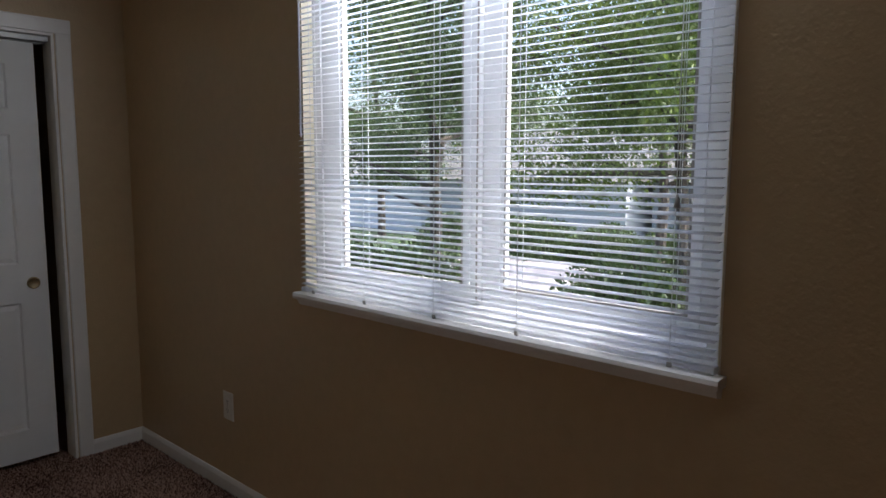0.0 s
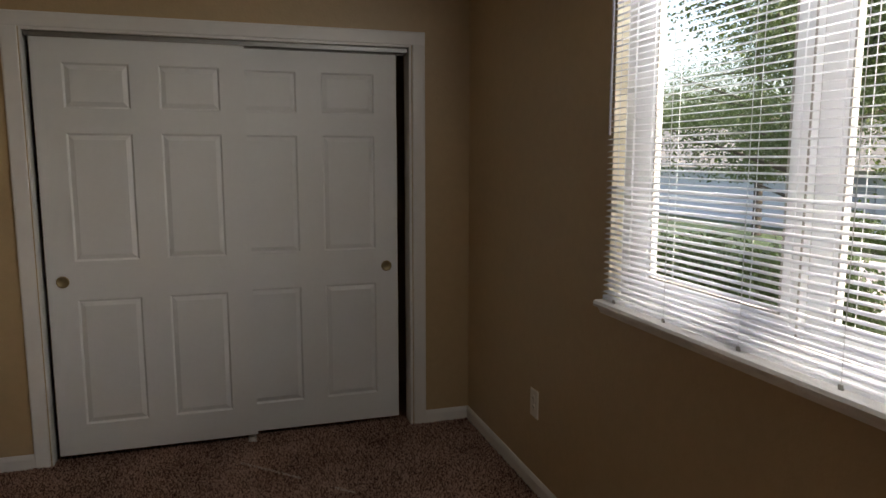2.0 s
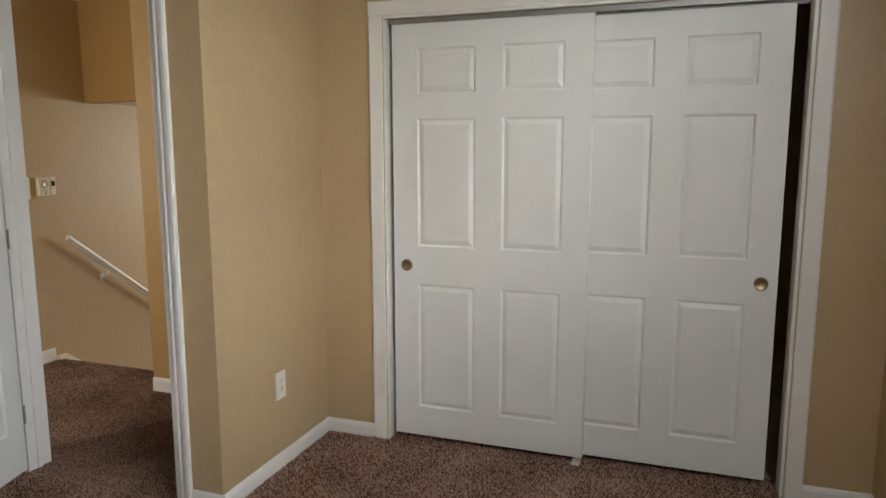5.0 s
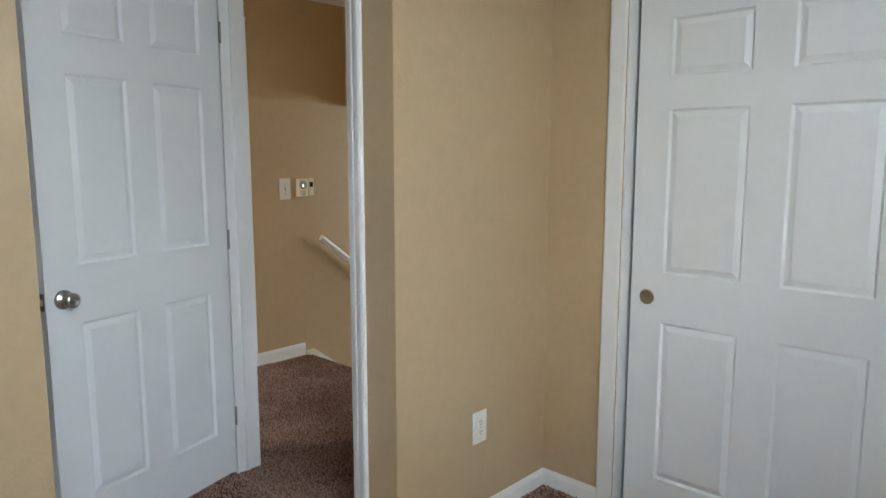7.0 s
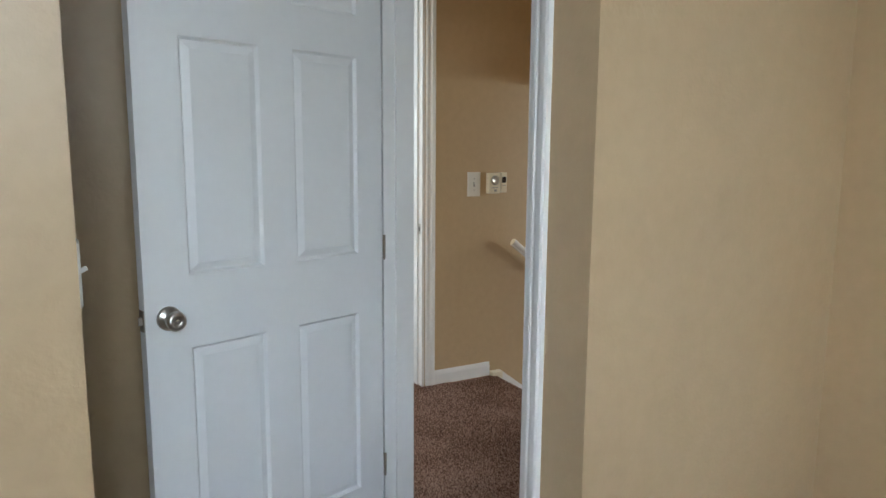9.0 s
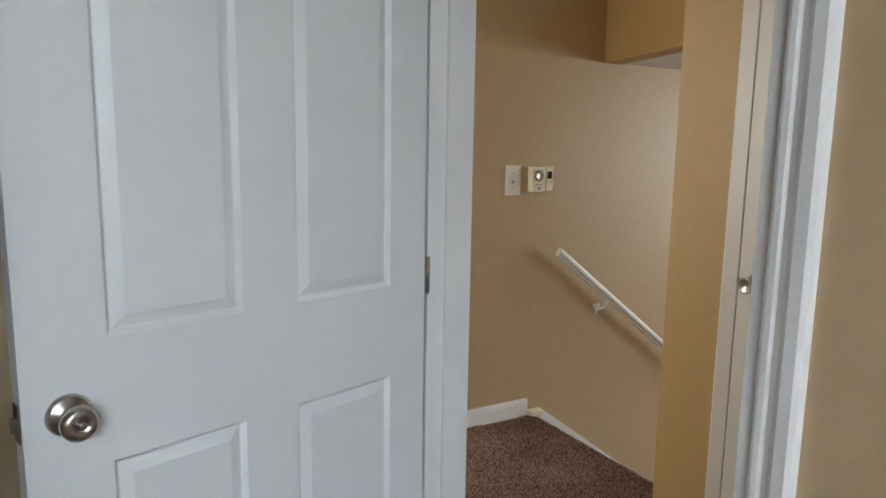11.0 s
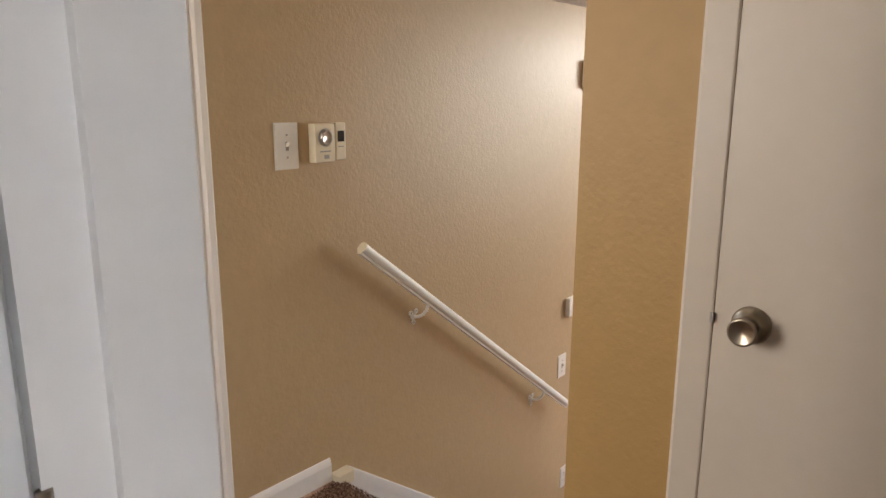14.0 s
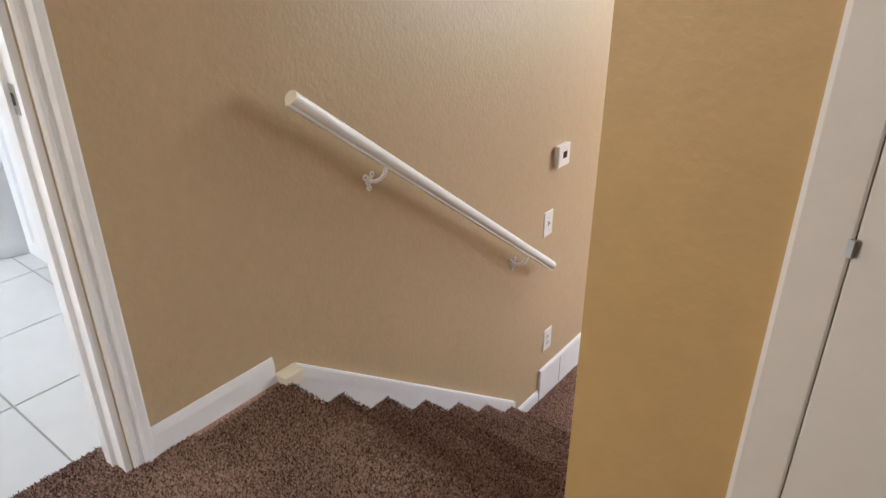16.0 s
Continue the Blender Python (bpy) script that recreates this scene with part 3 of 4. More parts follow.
# lower hall baseboard heater cover
hv = thing("baseboard_register", pose(XT, 2.03, ZL), "white sheet-metal baseboard register on the lower hall wall", "register")
b = bmesh.new()
prism(b, [(0, 0), (0.015, 0), (0.015, 0.185), (0.010, 0.195), (0, 0.195)], (0, 0, 0), (1, 0, 0), (0, 0, 1), (0, 2.2, 0))
part("cover", b, TRIM, hv)
for k in range(6):
    part("seam", boxes([(0.015, 0.0162, 0.2 + 0.3 * k, 0.204 + 0.3 * k, 0.01, 0.182)]), GREYP, hv)

# handrail
hr = thing("handrail", pose(0, 0, 0), "white-painted round wooden handrail on two metal brackets", "handrail")
P0, P1 = Vector((XT + 0.07, 0.55, 0.834)), Vector((XT + 0.07, 1.962, -0.224))
b = bmesh.new()
ax = (P1 - P0).normalized()
up = Vector((1, 0, 0)).cross(ax).normalized()
ring = [(0.0195 * math.cos(radians(a)), 0.0195 * math.sin(radians(a))) for a in range(-60, 241, 20)] + [(-0.0095, -0.024), (0.0095, -0.024)]
if up.z < 0:
    up = -up
prism(b, ring, P0, (1, 0, 0), up, P1 - P0)
part("rail", b, TRIM, hr)
b = bmesh.new()
prism(b, [(p * 1.002, q * 1.002) for p, q in ring], P0 - ax * 0.0015, (1, 0, 0), up, ax * 0.0015)
part("end_grain", b, IVORY, hr, "yellowed bare rail end")
for fr in (0.235, 0.842):
    c = P0.lerp(P1, fr)
    foot = Vector((XT, c.y - 0.01, c.z - 0.085))
    b = bmesh.new()
    lobes = ((-0.014, 0.016), (0.014, 0.018), (0.0, -0.022))
    # three-lobed wall plate
    for dy, dz in lobes:
        cyl(b, (XT, foot.y + dy, foot.z + dz), (XT + 0.004, foot.y + dy, foot.z + dz), 0.0105, seg=16)
        cyl(b, (XT + 0.002, foot.y, foot.z), (XT + 0.002, foot.y + dy, foot.z + dz), 0.006, 0.006, 8)
    cyl(b, (XT, foot.y, foot.z), (XT + 0.005, foot.y, foot.z), 0.015, 0.012, 18)
    # curved arm up to the rail
    arm = [Vector((XT + 0.003, foot.y, foot.z)), Vector((XT + 0.028, foot.y + 0.002, foot.z + 0.004)), Vector((XT + 0.05, c.y - 0.006, c.z - 0.068)), Vector((XT + 0.064, c.y - 0.003, c.z - 0.05)), Vector((XT + 0.07, c.y, c.z - 0.026))]
    for p, q in zip(arm, arm[1:]):
        cyl(b, p, q, 0.0068, 0.0064, 12)
        bmesh.ops.create_uvsphere(b, u_segments=10, v_segments=6, radius=0.0066, matrix=Matrix.Translation(q))
    br = part("bracket", b, TRIM, hr, "painted metal bracket")
    part("saddle", boxes([(XT + 0.061, XT + 0.079, c.y - 0.026, c.y + 0.026, -0.0015, 0.0015)], 0.0008), TRIM, br, "", False, Matrix.Translation((0, c.y, c.z - 0.027)) @ Matrix.Rotation(math.atan2(ax.z, ax.y), 4, "X") @ Matrix.Translation((0, -c.y, 0)))
    for dy, dz in lobes:
        s = bmesh.new()
        cyl(s, (XT + 0.004, foot.y + dy, foot.z + dz), (XT + 0.0058, foot.y + dy, foot.z + dz), 0.004, seg=10)
        part("screw", s, BRONZE, br)

# ---- window ----
XF = XW + 0.045
wf = tagged(part("window_1", boxes([(XF, XF + 0.065, WY0, WY0 + 0.05, WZ0, WZ1), (XF, XF + 0.065, WY1 - 0.05, WY1, WZ0, WZ1), (XF, XF + 0.065, WY0 + 0.05, WY1 - 0.05, WZ0, WZ0 + 0.045), (XF, XF + 0.065, WY0 + 0.05, WY1 - 0.05, WZ1 - 0.045, WZ1)]), VINYL, None, "white vinyl sliding window behind blinds"), kind="structure")
for a, b_, sa, sb, xo in ((-2.222, WY1 - 0.05, 0.055, 0.112, 0.006), (WY0 + 0.05, -2.218, 0.062, 0.082, 0.034)):
    x, z2, z3 = XF + xo, WZ0 + 0.1, WZ1 - 0.1
    a2, b2 = a + sa, b_ - sb
    sash = part("window_sash", boxes([(x, x + 0.026, a, a2, WZ0 + 0.045, WZ1 - 0.045), (x, x + 0.026, b2, b_, WZ0 + 0.045, WZ1 - 0.045), (x, x + 0.026, a2, b2, WZ0 + 0.045, z2), (x, x + 0.026, a2, b2, z3, WZ1 - 0.045)], 0.002), VINYL, wf)
    # glazing beads stand proud of the sash on the room side
    for row in ((x - 0.004, x, a2 - 0.03, a2 - 0.012, z2 - 0.03, z3 + 0.03), (x - 0.004, x, b2 + 0.012, b2 + 0.03, z2 - 0.03, z3 + 0.03), (x - 0.004, x, a2 - 0.012, b2 + 0.012, z2 - 0.03, z2 - 0.012)):
        part("glazing_bead", boxes([row]), VINYL, sash)
    gl = part("pane", boxes([(x + 0.011, x + 0.015, a2, b2, z2, z3)]), GLASS, sash)
    gl.visible_shadow = False
    part("gasket", boxes([(x - 0.001, x + 0.01, a2, a2 + 0.006, z2, z3), (x - 0.001, x + 0.01, b2 - 0.006, b2, z2, z3), (x - 0.001, x + 0.01, a2 + 0.006, b2 - 0.006, z2, z2 + 0.005)]), GREYP, sash, "dark glazing gasket")
    part("seam", boxes([(x - 0.001, x + 0.004, b_ - 0.002 if xo > 0.02 else a, b_ if xo > 0.02 else a + 0.003, WZ0 + 0.05, WZ1 - 0.05)]), GREYP, sash)
structure("window_reveal", boxes([(XW - 0.001, XF, WY1 - 0.006, WY1, WZ0, WZ1), (XW - 0.001, XF, WY0, WY0 + 0.006, WZ0, WZ1)]), material("cream_reveal_paint", (0.74, 0.68, 0.54), 0.5, vary=0.04), "cream painted window reveal")
b = bmesh.new()
prism(b, [(-0.047, -0.022), (-0.050, -0.012), (-0.047, -0.002), (-0.040, 0.0), (0.1, 0.0), (0.1, -0.024), (-0.042, -0.024)], (XW, WY0 - 0.014, WZ0), (1, 0, 0), (0, 0, 1), (0, WY1 - WY0 + 0.028, 0))
prism(b, [(0, -0.024), (-0.036, -0.024), (-0.034, -0.030), (-0.030, -0.036), (-0.025, -0.046), (-0.012, -0.050), (0, -0.052)], (XW, WY0 - 0.006, WZ0), (1, 0, 0), (0, 0, 1), (0, WY1 - WY0 + 0.012, 0))
structure("window_sill", b, TRIM, "white wooden window sill with an apron moulding")

# blinds
bl = thing("mini_blind", pose(XW - 0.012, 0, 0), "white horizontal mini blind lowered over the window, slats open", "blind")
SY0, SY1 = WY0 + 0.006, WY1 - 0.008


def slat_mesh(width, length):
    b = bmesh.new()
    n, t = 5, 0.0007
    prism(b, [(-width / 2 + width * i / n, 0.0022 * (1 - (2 * i / n - 1) ** 2)) for i in range(n + 1)] + [(-width / 2 + width * i / n, 0.0022 * (1 - (2 * i / n - 1) ** 2) - t) for i in range(n, -1, -1)],
          (0, -length / 2, 0), (1, 0, 0), (0, 0, 1), (0, length, 0))
    return mesh_of(b, "slat", SLAT)


SM = slat_mesh(0.0254, SY1 - SY0)
PITCH = 0.0197
rng = random.Random(4)
z, i = WZ0 + 0.034, 0
while z < WZ1 - 0.04:
    s = new("slat", SM)
    s.parent = bl
    tilt = -7 + rng.uniform(-2.5, 2.5)
    if 14 <= i <= 18:
        tilt -= rng.uniform(4, 16)
    s.matrix_basis = pose(rng.uniform(-0.001, 0.001), (SY0 + SY1) / 2 + rng.uniform(-0.002, 0.002), z, rng.uniform(-0.12, 0.12), tilt, 0)
    z += PITCH
    i += 1
part("head_rail", boxes([(-0.018, 0.018, SY0, SY1, WZ1 - 0.035, WZ1 - 0.002)], 0.002), VINYL, bl)
part("bottom_rail", boxes([(-0.012, 0.012, SY0, SY1, WZ0 + 0.006, WZ0 + 0.018)], 0.003), SLAT, bl)
for y in (SY0 + 0.002, SY1 - 0.002):
    part("end_cap", boxes([(-0.0135, 0.0135, y - 0.004, y + 0.004, WZ0 + 0.004, WZ0 + 0.020)], 0.002), VINYL, bl)
for y in (SY1 - 0.07, SY1 - 0.345, SY1 - 0.66, SY1 - 0.965, SY0 + 0.10):
    for dx in (-0.0125, 0.0125):
        b = bmesh.new()
        cyl(b, (dx, y, WZ0 + 0.012), (dx, y, WZ1 - 0.03), 0.001, seg=6)
        part("ladder_cord", b, CORD, bl)
    part("cord_button", boxes([(-0.015, -0.009, y - 0.006, y + 0.006, WZ0 + 0.002, WZ0 + 0.014)], 0.001), GREYP, bl)
b = bmesh.new()
cyl(b, (-0.024, SY1 - 0.03, 1.53), (-0.022, SY1 - 0.03, WZ1 - 0.03), 0.0042, seg=8)
part("tilt_wand", b, WANDM, bl, "clear grey plastic tilt wand")
for dy in (0, 0.006):
    b = bmesh.new()
    cyl(b, (-0.022, SY0 + 0.09 + dy, 1.36), (-0.022, SY0 + 0.09 + dy * 1.5, WZ1 - 0.03), 0.0009, seg=6)
    part("lift_cord", b, CORD, bl)
part("cord_tassel", lathe([(0.002, 0.03), (0.005, 0.02), (0.0075, 0.002), (0.006, 0), (0.0005, 0)], 14), GREYP, bl, "small cord tassel", True, pose(-0.022, SY0 + 0.093, 1.335))

# ---- bathroom ----
XB0, YB = -5.95, 0.87
structure("wall_bath_north", boxes([(XB0 - 0.1, XT - T, YB, YB + 0.1, 0, H)]), material("pale_bath_paint", (0.74, 0.72, 0.68), 0.5, vary=0.03), "pale painted bathroom wall")
structure("wall_bath_west", boxes([(XB0 - 0.1, XB0, -1.8, YB, 0, H)]), WTILE, "tiled wall behind the tub")
structure("wall_bath_south", boxes([(XB0 - 0.1, -4.75, -1.8, -1.7, 0, H), (-3.85, XT - T, -1.8, -1.7, 0, H), (-4.75, -3.85, -1.8, -1.7, 0, 1.15), (-4.75, -3.85, -1.8, -1.7, 2.05, H)]), WALL, "bathroom wall with an unseen window opening")
structure("ceiling_bath", boxes([(XB0 - 0.1, -4.0, -1.8, YB + 0.1, H, H + 0.1)]), CEIL, "white ceiling")
floor_bath = structure("floor_bath", boxes([(XB0, XT - 0.139, -1.7, YB, -0.1, -0.006)]), GROUT, "white square tile floor with grey grout")
TW = 0.4
tb = bmesh.new()
box(tb, -TW / 2 + 0.003, TW / 2 - 0.003, -TW / 2 + 0.003, TW / 2 - 0.003, -0.008, 0.0, 0.0015)
tme = mesh_of(tb, "tile", TILE)
for ix in range(-1, 7):
    for iy in range(-3, 3):
        cx, cy = -3.137 - TW * (ix + 0.5), -0.093 + TW * (iy + 0.5)
        if cx + TW / 2 < XT - 0.08 and cx - TW / 2 > XB0 - 0.2:
            o = new("tile", tme)
            o.parent = floor_bath
            o.matrix_basis = pose(cx, cy, -0.002)
# glazed tiles over the tub
surround = tagged(part("tub_surround", boxes([(XB0, -5.0, YB - 0.008, YB, 0.4, 2.1)]), material("pale_grout", (0.62, 0.64, 0.65), 0.8), None, "pale glazed tile surround above the tub"), kind="structure")
wb = bmesh.new()
box(wb, -0.148, 0.148, -0.012, -0.006, -0.098, 0.098, 0.002)
wme = mesh_of(wb, "wall_tile", WTILE)
for ix in range(3):
    for iz in range(8):
        o = new("wall_tile", wme)
        o.parent = surround
        o.matrix_basis = pose(-5.152 - 0.3 * ix, YB, 0.52 + 0.2 * iz)
structure("tile_edge_trim", boxes([(-5.0, -4.985, YB - 0.014, YB, 0.4, 2.12)]), WOODTRIM, "orange-brown edge strip beside the tub tile")

tub = thing("bathtub", pose(-5.47, -0.26, 0), "white bathtub with a rounded rim along the far wall", "bathtub")
b = bmesh.new()
seg = 40


def oval(rx, ry, z, pw=3.2):
    vs = []
    for k in range(seg):
        a = 2 * math.pi * k / seg
        c, s = math.cos(a), math.sin(a)
        vs.append(b.verts.new((rx * math.copysign(abs(c) ** (2 / pw), c), ry * math.copysign(abs(s) ** (2 / pw), s), z)))
    return vs


loops = [oval(0.46, 1.09, 0.0, 12), oval(0.46, 1.09, 0.40, 12), oval(0.472, 1.1, 0.42, 12), oval(0.472, 1.1, 0.445, 12), oval(0.45, 1.08, 0.46, 12), oval(0.37, 1.0, 0.46, 4), oval(0.35, 0.98, 0.45, 4), oval(0.33, 0.94, 0.35, 4), oval(0.28, 0.85, 0.12, 4), oval(0.2, 0.75, 0.09, 4)]
for l0, l1 in zip(loops, loops[1:]):
    for k in range(seg):
        b.faces.new((l0[k], l0[(k + 1) % seg], l1[(k + 1) % seg], l1[k]))
b.faces.new(loops[-1])
part("basin", b, PORC, tub, "", True)
part("overflow_plate", lathe([(0.035, 0), (0.035, 0.006), (0.025, 0.012), (0.0005, 0.012)], 28), CHROME, tub, "chrome overflow plate", True, pose(-0.08, 0.935, 0.37, 80))

fa = thing("tub_faucet", pose(-5.66, YB - 0.012, 0), "chrome tub valve and spout on the tiled wall", "faucet")
part("escutcheon", lathe([(0.075, 0), (0.075, 0.004), (0.06, 0.012), (0.03, 0.016), (0.028, 0.05), (0.022, 0.055), (0.0005, 0.055)], 36), CHROME, fa, "", True, pose(0, 0, 0.9, 90))
b = bmesh.new()
cyl(b, (0, -0.05, 0.9), (0, -0.085, 0.9), 0.024, 0.02)
cyl(b, (0, -0.075, 0.9), (-0.02, -0.085, 0.80), 0.008, 0.006)
part("handle", b, CHROME, fa, "", True)
b = bmesh.new()
cyl(b, (0, 0, 0.655), (0, -0.012, 0.655), 0.033)
cyl(b, (0, -0.01, 0.655), (0, -0.12, 0.648), 0.025, 0.021)
cyl(b, (0, -0.108, 0.652), (0, -0.112, 0.615), 0.02, 0.018)
part("spout", b, CHROME, fa, "", True)

# toilet, its bowl to the south
to = thing("toilet", pose(-4.25, 0.34, 0), "white porcelain toilet with its lid closed beside the vanity", "toilet")


def egg(b, rx, y0, y1, z, n=36):
    c = (y0 + y1) / 2
    return [b.verts.new((rx * math.cos(2 * math.pi * k / n) * (1 - 0.12 * math.sin(-2 * math.pi * k / n)), c + (y1 - y0) / 2 * math.sin(2 * math.pi * k / n), z)) for k in range(n)]


def loft(b, loops):
    for l0, l1 in zip(loops, loops[1:]):
        for k in range(len(l0)):
            b.faces.new((l0[k], l0[(k + 1) % len(l0)], l1[(k + 1) % len(l0)], l1[k]))
    b.faces.new(loops[0])
    b.faces.new(loops[-1])


b = bmesh.new()
loft(b, [egg(b, 0.15, -0.18, 0.36, 0), egg(b, 0.148, -0.17, 0.36, 0.06), egg(b, 0.13, -0.12, 0.34, 0.14), egg(b, 0.15, -0.20, 0.34, 0.24), egg(b, 0.185, -0.28, 0.34, 0.33), egg(b, 0.195, -0.30, 0.34, 0.375), egg(b, 0.192, -0.298, 0.34, 0.388), egg(b, 0.17, -0.28, 0.3, 0.39)])
part("bowl", b, PORC, to, "", True)
b = bmesh.new()
loft(b, [egg(b, 0.195, -0.305, 0.2, 0.394), egg(b, 0.202, -0.312, 0.2, 0.402), egg(b, 0.198, -0.308, 0.2, 0.414)])
part("seat", b, PORC, to, "", True)
b = bmesh.new()
loft(b, [egg(b, 0.195, -0.305, 0.2, 0.418), egg(b, 0.202, -0.312, 0.2, 0.427), egg(b, 0.195, -0.305, 0.2, 0.440), egg(b, 0.14, -0.25, 0.15, 0.446)])
part("lid", b, PORC, to, "", True)
part("tank", boxes([(-0.22, 0.22, 0.34, 0.515, 0.40, 0.80)], 0.02), PORC, to)
part("tank_lid", boxes([(-0.235, 0.235, 0.325, 0.522, 0.80, 0.845)], 0.012), PORC, to)

# vanity
va = thing("bathroom_vanity", pose(-3.97, 0.337, 0), "white painted vanity cabinet with a raised-panel door", "vanity")
VW = 1.0
part("carcass", boxes([(0, VW, 0.0, 0.525, 0.05, 0.875), (0.02, VW - 0.02, 0.06, 0.525, 0, 0.05)]), VANITY, va)
vd = panel_door(0.42, 0.585, 0.018, [(0.055, 0.365)], [(0.055, 0.53)])
part("cabinet_door", vd, VANITY, va, "", False, pose(0.02, -0.019, 0.07))
part("cabinet_door", panel_door(0.42, 0.585, 0.018, [(0.055, 0.365)], [(0.055, 0.53)]), VANITY, va, "", False, pose(0.5, -0.019, 0.07))
part("drawer_front", boxes([(0.02, 0.44, -0.019, -0.001, 0.675, 0.855)], 0.003), VANITY, va)
part("drawer_front", boxes([(0.5, 0.92, -0.019, -0.001, 0.675, 0.855)], 0.003), VANITY, va)
ct = thing("vanity_countertop", pose(-3.97, 0.337, 0.876), "pale pink stone countertop on the vanity", "countertop")
part("slab", boxes([(-0.03, VW, -0.035, 0.525, 0, 0.034)], 0.006), COUNTER, ct)
part("backsplash", boxes([(-0.03, VW, 0.503, 0.527, 0.036, 0.12)], 0.003), COUNTER, ct)
# bathroom strike plate on the jamb
bs = thing("strike_plate", pose(XT - 0.03, BY1 - 0.0165, 0.93), "small metal strike plate on the bathroom door lining", "strike plate")
part("plate", boxes([(-0.014, 0.014, -0.0015, 0, -0.03, 0.03)]), NICKEL, bs)
part("plate_hole", boxes([(-0.006, 0.006, -0.0022, -0.0012, -0.012, 0.012)]), DARK, bs)
bs2 = thing("strike_plate", pose(DX1 - 0.0165, YD + 0.02, 0.93, 0, 0, -90), "small metal strike plate on the bedroom door lining", "strike plate")
part("plate", boxes([(-0.014, 0.014, -0.0015, 0, -0.03, 0.03)]), NICKEL, bs2)

# unseen panes added in the bath and hall openings to keep direct sun out
FROST = material("frosted_glass", (0.8, 0.82, 0.83), 0.6)
translucent(FROST, (0.8, 0.82, 0.84), 0.5)
for nm, rows in (("bath_diffuser_pane", [(-4.75, -3.85, -1.76, -1.74, 1.15, 2.05)]), ("hall_diffuser_pane", [(XT - 0.06, XT - 0.04, -2.5, -1.9, 1.04, 1.96)])):
    structure(nm, boxes(rows), FROST, "unseen frosted pane that softens the daylight")

# ---- outdoors ----
GZ = -1.1
structure("ground", boxes([(XW + 0.3, 2000, -1500, 1500, GZ - 0.5, GZ)]), GRASS, "green lawn")
structure("driveway", boxes([(10.6, 16.0, -4.0, 9.5, GZ - 0.2, GZ + 0.02)]), CONC, "pinkish concrete drive")


def house(x, y, w, d, h, mat, words, garage):
    hs = thing("neighbour_house", pose(x, y, GZ), words, "house")
    part("wall", boxes([(0, d, 0, w, 0, h)]), mat, hs)
    for k in range(int(h / 0.2)):
        part("siding_board", boxes([(-0.02, 0.0, 0, w, 0.2 * k + 0.01, 0.2 * k + 0.195)]), mat, hs)
    b = bmesh.new()
    prism(b, [(-0.5, h - 0.1), (d / 2, h + 1.8), (d + 0.5, h - 0.1), (d / 2, h + 1.6)], (0, -0.4, 0), (1, 0, 0), (0, 0, 1), (0, w + 0.8, 0))
    part("roof", b, ROOF, hs)
    for k in range(4):
        part("garage_panel", boxes([(-0.06, -0.022, garage, garage + 2.6, 0.5 * k + 0.01, 0.5 * k + 0.49)]), SIDING2, hs)
    return hs


SIDING2 = material("mid_grey_siding", (0.30, 0.32, 0.37), 0.6, vary=0.05)
house(20, 6.6, 25, 9, 2.25, SIDING, "pale grey sided low house across the lawn", 6.2)
house(21, -14.8, 21, 9, 2.25, SIDING2, "mid grey sided low house across the lawn", 4.0)


def tree(x, y, h, spread, n, seed, low=0.3, mat=LEAF):
    r = random.Random(seed)
    tr = thing("tree", pose(x, y, GZ), "leafy green tree with sky gaps in its crown", "tree")
    b = bmesh.new()
    pts = [Vector((r.uniform(-.15, .15) * k, r.uniform(-.15, .15) * k, h * 0.75 * k / 4)) for k in range(5)]
    for k in range(4):
        cyl(b, pts[k], pts[k + 1], 0.11 * (1 - k * 0.2) * h / 8, 0.11 * (0.8 - k * 0.2) * h / 8 + 0.01, 9)
    tips = []
    for k in range(22):
        base = pts[1].lerp(pts[4], r.random())
        a = r.uniform(0, 6.28)
        L = spread * r.uniform(0.5, 1.0)
        tip = base + Vector((math.cos(a) * L, math.sin(a) * L, r.uniform(-0.15, 0.55) * L))
        cyl(b, base, tip, 0.05 * h / 8, 0.012, 6)
        tips.append((base, tip))
    part("trunk", b, BARK, tr)
    verts, faces = [], []
    for k in range(n):
        base, tip = r.choice(tips)
        c = base.lerp(tip, r.uniform(0.3, 1.1)) + Vector((r.gauss(0, 0.3), r.gauss(0, 0.3), r.gauss(0, 0.35)))
        if c.z < h * low * 0.6:
            continue
        u = Vector((r.gauss(0, 1), r.gauss(0, 1), r.gauss(0, 0.7))).normalized()
        v = u.orthogonal().normalized()
        w_ = u.cross(v)
        s = r.uniform(0.022, 0.048)
        q = len(verts)
        verts += [c - v * s, c + w_ * s * 0.5 + u * s * 0.1, c + v * s, c - w_ * s * 0.5 + u * s * 0.1]
        faces += [(q, q + 1, q + 2), (q, q + 2, q + 3)]
    me = bpy.data.meshes.new("crown")
    me.from_pydata([tuple(p) for p in verts], [], faces)
    me.materials.append(mat)
    o = new("crown", me)
    o.parent = tr
    return tr


tree(9.6, 5.0, 8.5, 2.9, 50000, 1, 0.42)
tree(9.2, 0.2, 8.0, 2.6, 60000, 2, 0.42, LEAFL)
tree(14.5, 9.5, 10.0, 3.6, 44000, 3, 0.36)
tree(15.5, 3.4, 10.0, 3.6, 40000, 4, 0.36)
tree(17.5, 15.0, 11.0, 3.8, 30000, 5, 0.34)
tree(17.0, -3.0, 10.0, 3.4, 20000, 6, 0.36)


